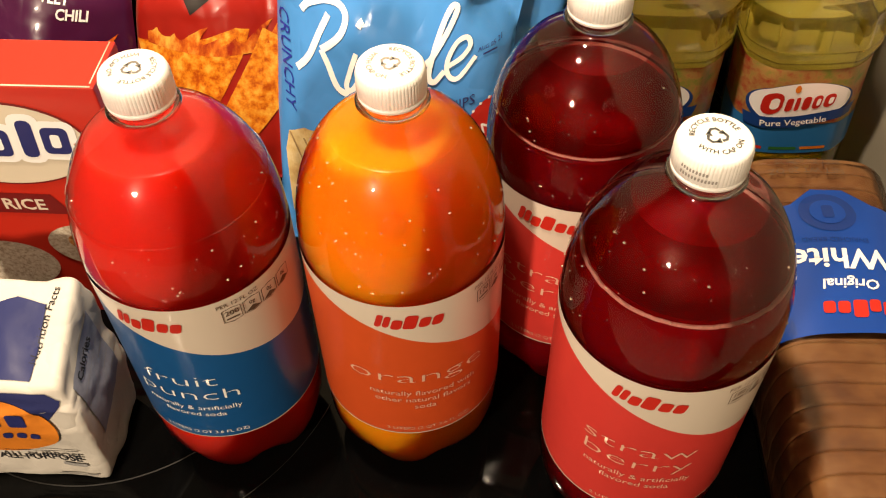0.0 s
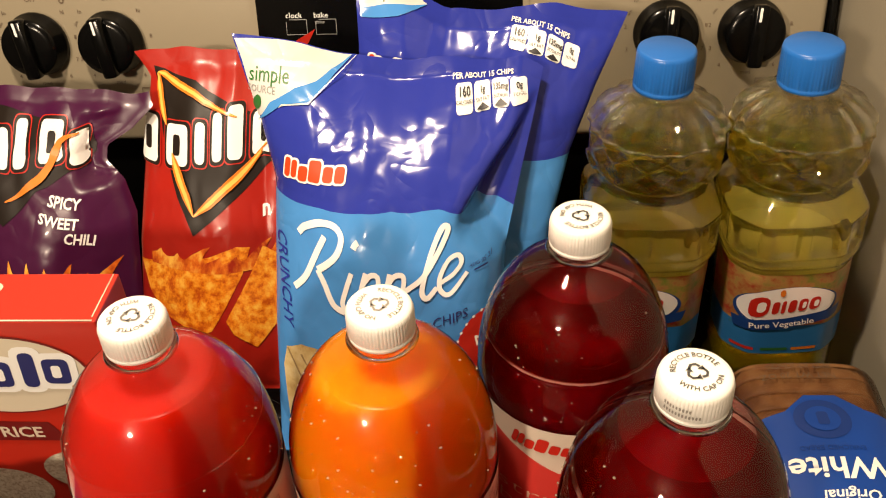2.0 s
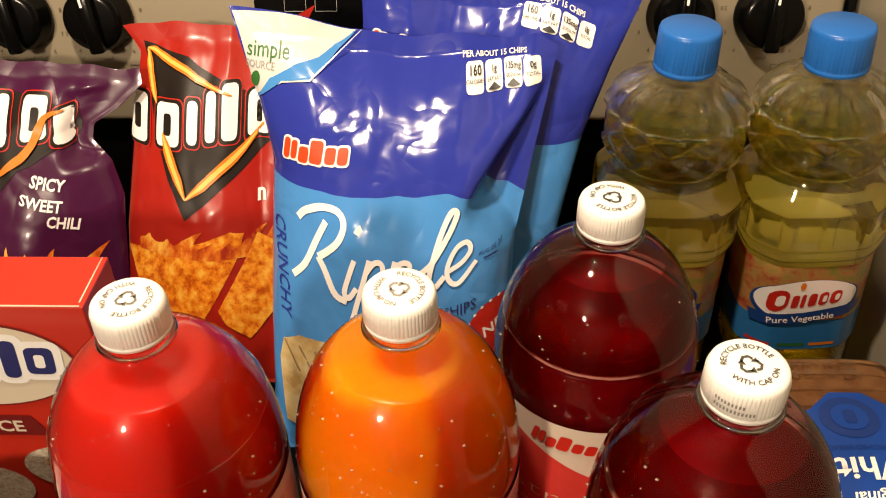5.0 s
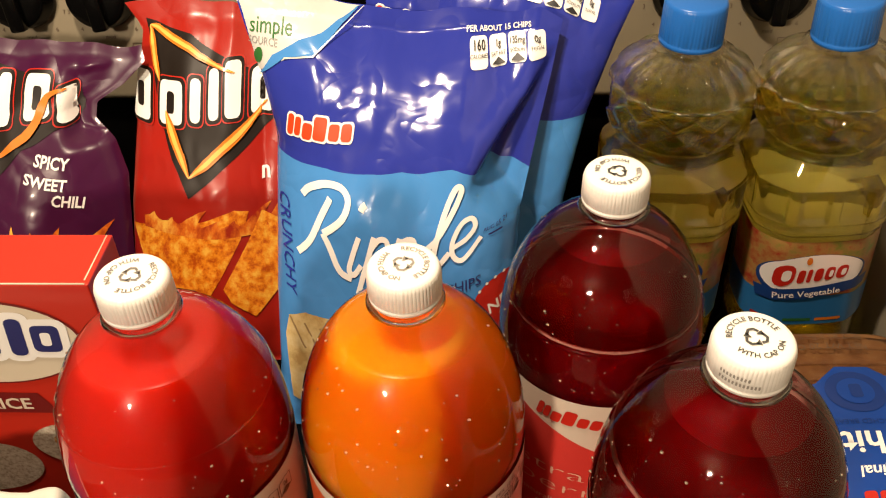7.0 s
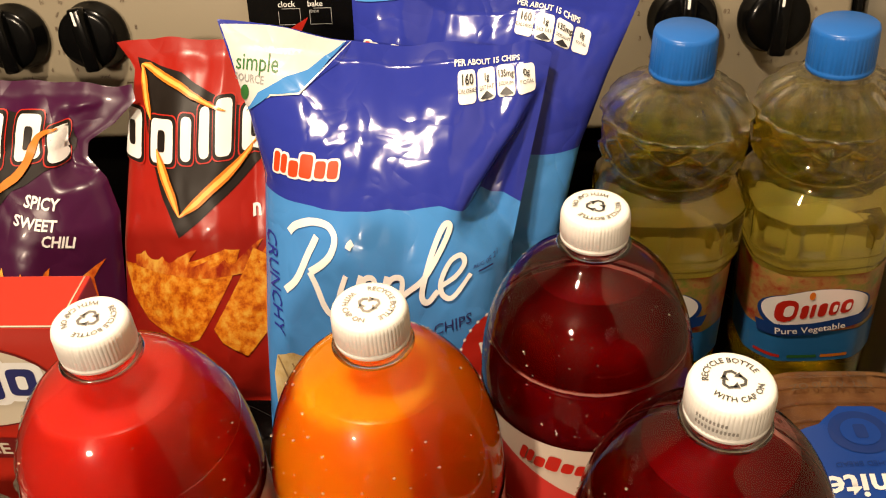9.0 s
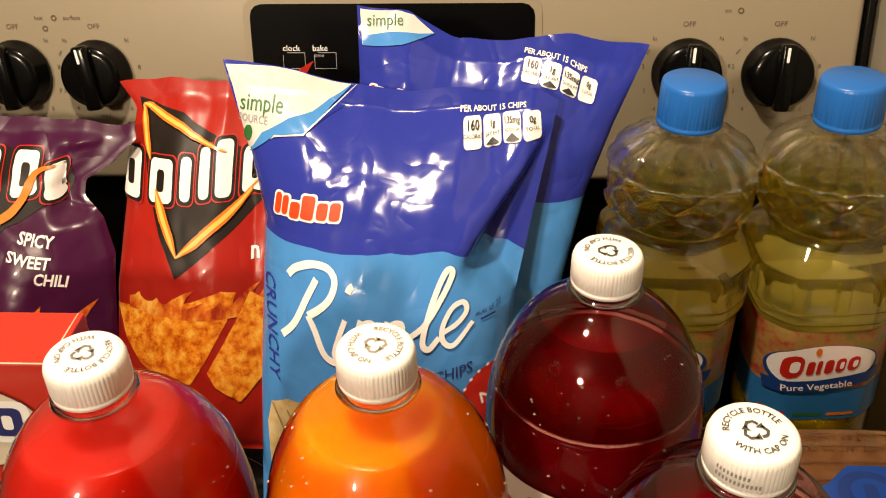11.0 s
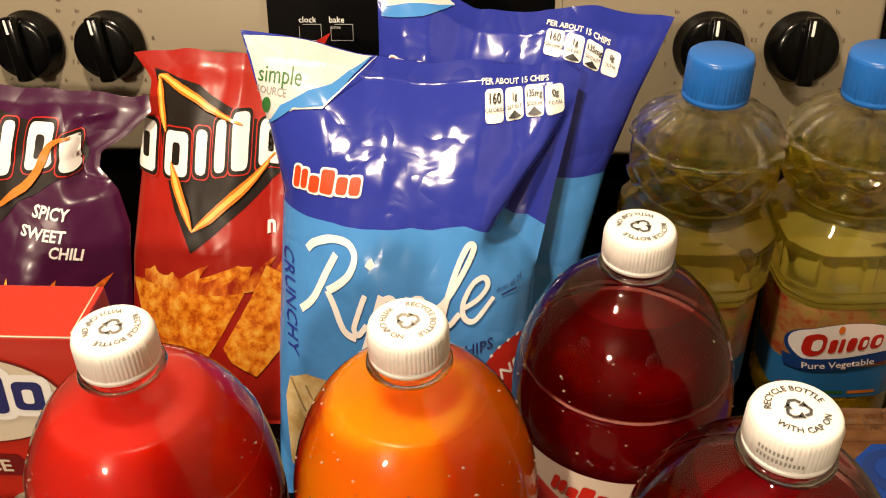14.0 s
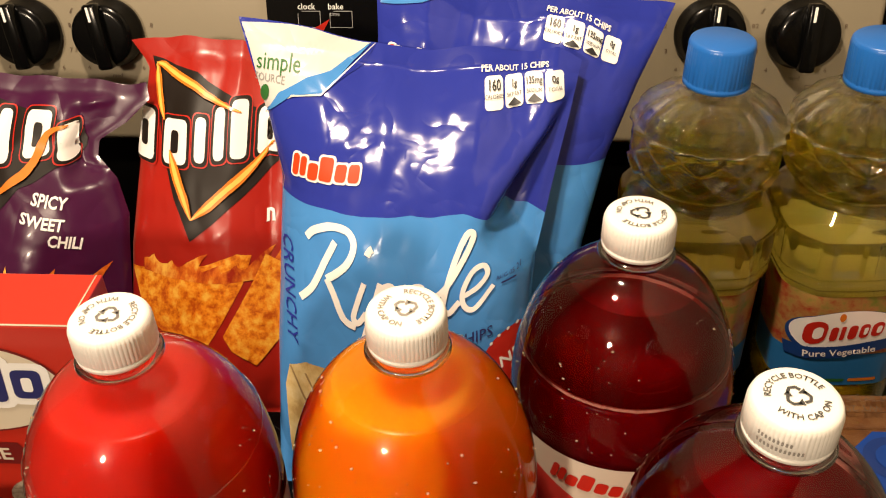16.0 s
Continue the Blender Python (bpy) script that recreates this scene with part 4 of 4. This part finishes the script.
part("sky_stripe", on(flat([(-0.0465, 0.2975), (-0.0280, 0.2990), (0.0040, 0.2975), (-0.0180, 0.2910), (-0.0465, 0.2910)], 0.004), skin, 0.0008), M["bag_sky"], ob)
part("lettering", on(placed(words("simple", 0.0075, wide=0.95), -0.030, 0.3065, -2), skin, 0.0010), M["leaf_ink"], ob)
outlined_mark(ob, skin, -0.018, 0.257, 0.050, 0.0125, -10)
nutrition(ob, skin, 0.0665, 0.2765, -15, 1.08)

RED_L = [(0, -0.240), (0.06, -0.250), (0.11, -0.250), (0.17, -0.243), (0.21, -0.238), (0.225, -0.236), (0.245, -0.254)]
red_bag = Bag(RED_L, [(0, -0.100), (0.2, -0.114), (0.228, -0.112), (0.26, -0.092)], [(0, 0.241), (0.30, 0.244), (0.60, 0.241), (0.80, 0.228), (0.92, 0.246), (1, 0.258)], lambda u, v: 0.225 + 0.160 * v, 0.032, None, 21, 0.004)
base = Vector((-0.165, 0.225, 0))
ob = thing("chip_bag", Matrix.Translation(base), "red and black bag of seasoned corn chips", "chip bag", "corn chip bags")
skin = red_bag.skin(base)
part("front_film", red_bag.sheet(base, LOW, HIGH, 80, 110), M["bag_red"], ob, "red glossy film")
part("back_film", red_bag.sheet(base, LOW, HIGH, 40, 40, True), M["bag_red"], ob)
part("black_triangle", on(flat([(-0.232, 0.231), (-0.195, 0.223), (-0.150, 0.203), (-0.125, 0.192), (-0.128, 0.172), (-0.166, 0.146), (-0.196, 0.125), (-0.209, 0.150), (-0.222, 0.188)], 0.005), skin, 0.0004), M["bag_black"], ob)
for pts, w in (([(-0.2265, 0.2265), (-0.218, 0.2240), (-0.195, 0.2150), (-0.160, 0.2010)], 0.0045), ([(-0.2265, 0.2265), (-0.2235, 0.2100), (-0.2180, 0.1950)], 0.0045), ([(-0.2120, 0.1790), (-0.2040, 0.1600), (-0.1945, 0.1385)], 0.0062), ([(-0.1945, 0.1385), (-0.1780, 0.1500), (-0.1600, 0.1630), (-0.1330, 0.1820)], 0.0062)):
    line = curve_through(pts, 8)
    part("flame_line", on(stroke(line, w * 1.1, True), skin, 0.0028), M["flame_edge"], ob)
    part("flame_core", on(stroke(line, w * 0.5, True), skin, 0.0033), M["flame_core"], ob)


def block_mark(bag, skin, boxes, lift):
    """A heavy wordmark as plain white blocks on black ones."""
    for cx, cz, w, h, lean in boxes:
        part("mark_edge", on(flat(slab(cx, cz, w + 0.0055, h + 0.0055, 0.004, lean), 0.004), skin, lift), M["red_ink"], bag)
    for cx, cz, w, h, lean in boxes:
        part("mark_shadow", on(flat(slab(cx, cz, w + 0.0040, h + 0.0040, 0.004, lean), 0.004), skin, lift + 0.0004), M["bag_black"], bag)
    for cx, cz, w, h, lean in boxes:
        part("mark_block", on(flat(slab(cx, cz, w, h, 0.0035, lean), 0.004), skin, lift + 0.0008), M["white_ink"], bag)
        if w > 0.014:
            part("mark_hole", on(flat(slab(cx, cz, w * 0.34, h * 0.5, 0.002, lean), 0.004), skin, lift + 0.0012), M["bag_black"], bag)


block_mark(ob, skin, ((-0.2350, 0.1850, 0.0170, 0.0300, 0), (-0.2085, 0.1840, 0.0190, 0.0260, 0), (-0.1890, 0.1865, 0.0085, 0.0260, 0), (-0.1745, 0.1900, 0.0080, 0.0300, 0), (-0.1605, 0.1920, 0.0110, 0.0330, 0), (-0.1380, 0.1885, 0.0190, 0.0260, 0)), 0.0010)
part("chip_picture", on(flat([(-0.2465, 0.0990), (-0.215, 0.1050), (-0.185, 0.1110), (-0.160, 0.1180), (-0.1495, 0.1160), (-0.156, 0.098), (-0.170, 0.076), (-0.183, 0.058), (-0.196, 0.054), (-0.225, 0.066), (-0.238, 0.080)], 0.005), skin, 0.0006), M["chip_orange"], ob, "orange corn chip picture")
part("chip_picture", on(flat([(-0.140, 0.114), (-0.148, 0.100), (-0.170, 0.066), (-0.164, 0.056), (-0.146, 0.044), (-0.115, 0.072), (-0.120, 0.104)], 0.005), skin, 0.0010), M["chip_orange"], ob, "orange corn chip picture")
part("flame_picture", on(flat(tongues(-0.235, -0.120, 0.1000, 0.1065, 0.013, 7, 4), 0.005), skin, 0.0008), M["flame_ink"], ob)
part("lettering", on(placed(words("n", 0.0115, bold=0.0004), -0.1360, 0.1390, 0), skin, 0.0008), M["white_ink"], ob)

purple = Bag([(0, -0.400), (0.25, -0.395)], [(0, -0.250), (0.115, -0.249), (0.135, -0.248), (0.160, -0.256), (0.175, -0.270), (0.186, -0.268), (0.198, -0.246), (0.214, -0.227), (0.230, -0.230)], [(0, 0.233), (0.6, 0.229), (1, 0.225)], lambda u, v: 0.236 + 0.108 * v, 0.034, flap, 31, 0.0045)
base = Vector((-0.325, 0.236, 0))
ob = thing("chip_bag", Matrix.Translation(base), "purple bag of spicy corn chips, folded at its corner", "chip bag", "corn chip bags")
skin = purple.skin(base)
part("front_film", purple.sheet(base, LOW, HIGH, 80, 100), M["bag_purple"], ob, "purple glossy film")
part("back_film", purple.sheet(base, LOW, HIGH, 40, 40, True), M["bag_purple"], ob)
part("black_triangle", on(flat([(-0.372, 0.222), (-0.330, 0.213), (-0.285, 0.203), (-0.272, 0.190), (-0.282, 0.180), (-0.320, 0.165), (-0.350, 0.140), (-0.372, 0.160)], 0.005), skin, 0.0004), M["bag_black"], ob)
block_mark(ob, skin, ((-0.3480, 0.1920, 0.0090, 0.0250, 0), (-0.3330, 0.1950, 0.0100, 0.0300, 0.05), (-0.3080, 0.1960, 0.0190, 0.0260, 0.1), (-0.2880, 0.1900, 0.0110, 0.0220, 0.15)), 0.0010)
part("flame_line", on(stroke(curve_through([(-0.345, 0.158), (-0.325, 0.168), (-0.310, 0.180), (-0.300, 0.196), (-0.288, 0.200)], 8), 0.0056, True), skin, 0.0030), M["flame_edge"], ob)
for body, x, z in (("SPICY", -0.2985, 0.1560), ("SWEET", -0.3035, 0.1435), ("CHILI", -0.2880, 0.1290)):
    part("lettering", on(placed(words(body, 0.0074, bold=0.0003, wide=0.95), x, z, -14), skin, 0.0008), M["white_ink"], ob)
part("flame_picture", on(flat(tongues(-0.370, -0.264, 0.0750, 0.0960, 0.022, 7, 9), 0.005), skin, 0.0006), M["flame_ink"], ob)

# ---------------- rice box ----------------
BX0, BX1, BY0, BY1, BH = -0.345, -0.1835, 0.0770, 0.1215, 0.2160
base = Vector(((BX0 + BX1) / 2, (BY0 + BY1) / 2, 0))
rice = thing("rice_box", Matrix.Translation(base), "red cardboard box of white rice, standing upright", "food box")
part("carton", rel(box(BX0, BX1, BY0, BY1, 0, BH, 0.0009, 2), base), M["box_red"], rice, "red printed cardboard", False)
part("top_flap_seam", rel(box(BX0 + 0.002, BX1 - 0.002, BY0 + 0.0002, BY0 + 0.0012, BH - 0.0002, BH + 0.0005, 0), base), M["cream_ink"], rice)
part("side_flap_seam", rel(box(BX1 - 0.0035, BX1 - 0.0027, BY0 + 0.004, BY1 - 0.001, BH - 0.0002, BH + 0.0003, 0), base), M["cream_ink"], rice)


def box_face(x, z, lift):
    return Vector((x, BY0 - 0.0002 - lift, z)) - base


def box_top(x, y, lift):
    return Vector((x, y, BH + 0.0002 + lift)) - base


part("oval_border", on(flat(oval(-0.2560, 0.1700, 0.0580, 0.0345, 48, 3), 0.02), box_face, 0.0003), M["box_maroon"], rice)
part("cream_oval", on(flat(oval(-0.2560, 0.1700, 0.0565, 0.0330, 48, 3), 0.02), box_face, 0.0006), M["cream_ink"], rice)
marks = ((-0.2730, 0.1720, 0.012, 0.022), (-0.2560, 0.1720, 0.015, 0.022), (-0.2365, 0.1760, 0.010, 0.030), (-0.2190, 0.1750, 0.017, 0.0215))
for x, z, w, h in marks:
    part("mark_edge", on(flat(slab(x, z, w + 0.010, h + 0.010, 0.007, 0.1), 0.02), box_face, 0.0009 + 0.01 * w), M["white_ink"], rice)
for x, z, w, h in marks:
    part("mark_block", on(flat(slab(x, z, w, h, 0.004, 0.1), 0.02), box_face, 0.0013), M["navy_ink"], rice)
for x, z, w, h in (marks[1], marks[3]):
    part("mark_hole", on(flat(slab(x, z, w * 0.36, h * 0.5, 0.002, 0.1), 0.02), box_face, 0.0016), M["white_ink"], rice)
part("maroon_band", on(flat([(-0.340, 0.1280), (-0.2400, 0.1265), (-0.2300, 0.1080), (-0.340, 0.1080)], 0.03), box_face, 0.0003), M["box_maroon"], rice)
part("lettering", on(placed(words("WHITE RICE", 0.0098, bold=0.0003, wide=1.02), -0.2850, 0.1165), box_face, 0.0007), M["cream_ink"], rice)
part("dish_rim", on(flat(oval(-0.2180, 0.0750, 0.0400, 0.0230, 36, -6), 0.02), box_face, 0.0003), M["rice_print"], rice)
part("dish_food", on(flat(oval(-0.2200, 0.0790, 0.0230, 0.0110, 30, -6), 0.02), box_face, 0.0006), M["dish_print"], rice)
part("dish_rim", on(flat(oval(-0.3000, 0.0520, 0.0420, 0.0260, 36, 8), 0.02), box_face, 0.0003), M["rice_print"], rice)
part("top_oval", on(flat(oval(-0.2850, 0.1020, 0.0330, 0.0120, 36, 10), 0.02), box_top, 0.0002), M["cream_ink"], rice)
for k in range(3):
    part("top_mark", on(flat(slab(-0.295 + 0.011 * k, 0.1020 + 0.002 * k, 0.007, 0.010, 0.002, 0.15), 0.02), box_top, 0.0005), M["navy_ink"], rice)

# ---------------- flour bag ----------------
from mathutils.bvhtree import BVHTree

FX0, FX1, FY0, FY1, FH = -0.325, -0.1950, -0.0600, 0.0040, 0.1340
base = Vector(((FX0 + FX1) / 2, (FY0 + FY1) / 2, 0))
flour = thing("flour_bag", Matrix.Translation(base), "white and blue paper bag of all purpose flour", "flour bag")


def flour_body():
    bm = bmesh.new()
    bmesh.ops.create_cube(bm, size=1)
    bmesh.ops.bevel(bm, geom=bm.edges[:], offset=0.055, segments=3, affect="EDGES", profile=0.6)
    bmesh.ops.subdivide_edges(bm, edges=[e for e in bm.edges if e.calc_length() > 0.2], cuts=22, use_grid_fill=True)
    for v in bm.verts:
        x, y, z = v.co
        t = z + 0.5
        wide = 1 + 0.05 * math.sin(math.pi * min(t * 1.1, 1)) - 0.04 * smooth((t - 0.8) / 0.2)
        q = Vector(((FX0 + FX1) / 2 + x * (FX1 - FX0) * wide, (FY0 + FY1) / 2 + y * (FY1 - FY0) * wide, t * FH))
        w = noise.noise(q * 38) * 0.0026 + abs(noise.noise(q * 70)) * 0.0018
        q += Vector((w if abs(x) > 0.4 else 0, w if abs(y) > 0.4 else 0, w * 1.3 if t > 0.8 else 0))
        q.z -= 0.030 * (0.5 - y) * smooth((t - 0.55) / 0.4)
        q.z = max(q.z, 0.0)
        v.co = q - base
    return out_of(bm)


sack_geo = flour_body()
part("paper_sack", sack_geo, M["paper"], flour, "crumpled white paper")
SACK = BVHTree.FromPolygons([Vector(v) for v in sack_geo[0]], sack_geo[1])


def on_sack(start, way, lift):
    """The place where the print lies on the crumpled paper."""
    hit, normal, _, _ = SACK.ray_cast(start - base, way)
    if hit is None:
        hit, normal, _, _ = SACK.find_nearest(start - base + way)
    return hit - way * (0.0009 + lift)


def flour_front(x, z, lift):
    return on_sack(Vector((x, -1.0, z)), Vector((0, 1, 0)), lift)


def flour_side(y, z, lift):
    return on_sack(Vector((1.0, y, z)), Vector((-1, 0, 0)), lift)


def flour_top(x, y, lift):
    return on_sack(Vector((x, y, 1.0)), Vector((0, 0, -1)), lift)


part("blue_field", on(flat([(-0.315, 0.1015), (-0.290, 0.1020), (-0.206, 0.1020), (-0.1985, 0.096), (-0.200, 0.092), (-0.212, 0.076), (-0.240, 0.068), (-0.315, 0.066)], 0.004), flour_front, 0.0), M["paper_blue"], flour)
part("white_chevron", on(flat([(-0.300, 0.1070), (-0.274, 0.1070), (-0.262, 0.098), (-0.270, 0.090), (-0.300, 0.098)], 0.008), flour_front, 0.0004), M["paper"], flour)
part("orange_medal", on(flat(oval(-0.2520, 0.0680, 0.0440, 0.0300, 40), 0.004), flour_front, 0.0007), M["paper_orange"], flour)
for k in range(4):
    part("medal_mark", on(flat(slab(-0.276 + 0.0155 * k, 0.0790, 0.0105, 0.0125, 0.002), 0.01), flour_front, 0.0011), M["navy_ink"], flour)
for k in range(5):
    part("medal_script", on(flat(slab(-0.258 + 0.0085 * k, 0.0610, 0.006, 0.0075, 0.002, 0.3), 0.01), flour_front, 0.0011), M["navy_ink"], flour)
part("rule_line", on(joined(stroke([(-0.262, 0.0400), (-0.205, 0.0400)], 0.0008)), flour_front, 0.0004), M["black_ink"], flour)
part("lettering", on(placed(words("ALL PURPOSE", 0.0062, bold=0.0003, wide=1.0), -0.2315, 0.0320), flour_front, 0.0012), M["black_ink"], flour)
part("small_print", on(flat(slab(-0.212, 0.0235, 0.016, 0.0035, 0.0005), 0.01), flour_front, 0.0004), M["grey_ink"], flour)
part("small_print", on(flat(slab(-0.214, 0.0100, 0.026, 0.0016, 0.0005), 0.01), flour_front, 0.0004), M["grey_ink"], flour)
part("side_print", on(flat([(-0.050, 0.096), (-0.008, 0.116), (-0.006, 0.060), (-0.048, 0.040)], 0.004), flour_side, 0.0), mat("faded_blue_side_print", (0.28, 0.30, 0.38), 0.5, vary=0.25, scale=260), flour)
part("lettering", on(placed(words("Calories", 0.0062, bold=0.0002, wide=0.9), -0.030, 0.098, 20), flour_side, 0.0005), M["black_ink"], flour)
for k in range(5):
    part("fact_line", on(stroke([(-0.048, 0.083 - 0.009 * k), (-0.010, 0.0965 - 0.009 * k)], 0.0009 if k % 2 else 0.0004), flour_side, 0.0005), M["grey_ink"], flour)
part("lettering", on(placed(words("Nutrition Facts", 0.0050, wide=0.95), -0.2100, -0.0240, 78), flour_top, 0.0), M["black_ink"], flour)
part("top_blue_print", on(flat([(-0.316, -0.0535), (-0.214, -0.0535), (-0.210, -0.014), (-0.228, -0.010), (-0.318, -0.032)], 0.005), flour_top, 0.0), M["paper_blue"], flour)

# ---------------- bread ----------------
LX, LY0, LY1, LW, LH = 0.272, -0.150, 0.166, 0.112, 0.104
base = Vector((LX, 0.01, 0))
bread = thing("bread_loaf", Matrix.Translation(base), "sliced white bread in clear wrapper with blue print", "bread")


def loaf_ring(y, grow=0.0, n=40):
    """A rounded loaf section with its mushroom top."""
    pts = []
    w = noise.noise((y * 30, 2.0, 0)) * 0.0016
    for i in range(n):
        a = 2 * math.pi * i / n
        c, s = math.cos(a), math.sin(a)
        x = math.copysign(abs(c) ** 0.42, c) * (LW / 2 + grow + w)
        z = math.copysign(abs(s) ** 0.5, s) * (LH / 2 + grow * 0.8)
        if s < 0:
            x *= 0.94
        pts.append(Vector((LX + x, y, LH / 2 + z)))
    return pts


def tube(rings, cap=True):
    n = len(rings[0])
    verts = [tuple(p) for r in rings for p in r]
    faces = [(j * n + i, (j + 1) * n + i, (j + 1) * n + (i + 1) % n, j * n + (i + 1) % n) for j in range(len(rings) - 1) for i in range(n)]
    if cap:
        faces += [tuple(range(n)), tuple(reversed(range((len(rings) - 1) * n, len(rings) * n)))]
    return verts, faces


slices = 21
step = (LY1 - LY0 - 0.016) / slices
for k in range(slices):
    y0 = LY0 + 0.008 + k * step
    g = -0.0050 + 0.0007 * noise.noise((k * 1.7, 0, 0))
    s = 0.0003 + 0.0002 * (k % 3)
    ob = part("slice", rel(tube([loaf_ring(y0 + 0.0001, g - s), loaf_ring(y0 + 0.0022, g), loaf_ring(y0 + step - 0.0022, g), loaf_ring(y0 + step - 0.0001, g - s)]), base), M["bread"], bread)


def film_rings():
    rings = []
    for j in range(70):
        y = LY0 + (LY1 - LY0) * j / 69
        e = min(j, 69 - j)
        ring = loaf_ring(y, -0.0010 - 0.020 * max(0.0, 1 - e / 4.0) ** 2, 64)
        out = []
        for p in ring:
            w = 0.0016 * noise.noise((p.x * 60, p.y * 14, p.z * 60)) + 0.0009 * noise.noise((p.x * 140, p.y * 40, p.z * 140))
            d = Vector((p.x - LX, 0, p.z - LH / 2))
            d.normalize()
            q = p + d * (w - 0.001)
            q.z = max(q.z, 0.0004)
            out.append(q)
        rings.append(out)
    return rings


part("wrapper", rel(tube(film_rings()), base), M["bread_film"], bread, "clear crinkled plastic wrapper")


def loaf_top(x, y, lift):
    """x, y in plan; follows the rounded top and sides of the loaf."""
    k = min(abs(x - LX) / (LW / 2 + 0.0015), 0.999)
    z = LH / 2 + (LH / 2 + 0.0012) * (1 - k ** (1 / 0.42 * 1.0) ** 1.0) ** 0.25 if k < 1 else LH / 2
    return Vector((x, y, z + 0.0006 + lift + 0.0006 * noise.noise((x * 60, y * 30, 0)))) - base


part("blue_print", on(flat([(0.2205, 0.0020), (0.3235, 0.0040), (0.3235, 0.105), (0.300, 0.110), (0.283, 0.121), (0.262, 0.121), (0.247, 0.108), (0.2225, 0.103)], 0.006), loaf_top, 0.0006), M["bread_label"], bread, "bright blue wrapper print")
part("crest", on(flat(oval(0.2690, 0.1000, 0.0185, 0.0165, 30), 0.006), loaf_top, 0.0010), M["bread_crest"], bread)
part("crest_inner", on(flat(oval(0.2690, 0.1000, 0.0115, 0.0105, 30), 0.006), loaf_top, 0.0014), M["bread_label"], bread)
part("crest_bar", on(joined(flat(slab(0.2690, 0.1000, 0.0075, 0.0110, 0.002), 0.006)), loaf_top, 0.0017), M["bread_crest"], bread)
part("lettering", on(placed(words("ENRICHED BREAD", 0.0036), 0.2690, 0.0765, 180), loaf_top, 0.0012), M["bread_crest"], bread)
part("lettering", on(placed(words("White", 0.0165, bold=0.0005, shear=0.12), 0.2690, 0.0610, 180), loaf_top, 0.0012), M["white_ink"], bread)
part("lettering", on(placed(words("Original", 0.0075, bold=0.0002, shear=0.2), 0.2710, 0.0400, 180), loaf_top, 0.0012), M["white_ink"], bread)
mark_parts(bread, loaf_top, 0.0012, 0.050, 0.0125, 0.15, 0.2700, 0.0210, 180, M["red_ink"])
part("lettering", on(placed(words("NET WT 20 OZ", 0.0052), 0.2640, 0.1400, 180), loaf_top, 0.0010), M["brown_ink"], bread)
part("lettering", on(placed(words("BEST BY JUN 25", 0.0045), 0.2660, 0.1490, 180), loaf_top, 0.0010), M["brown_ink"], bread)
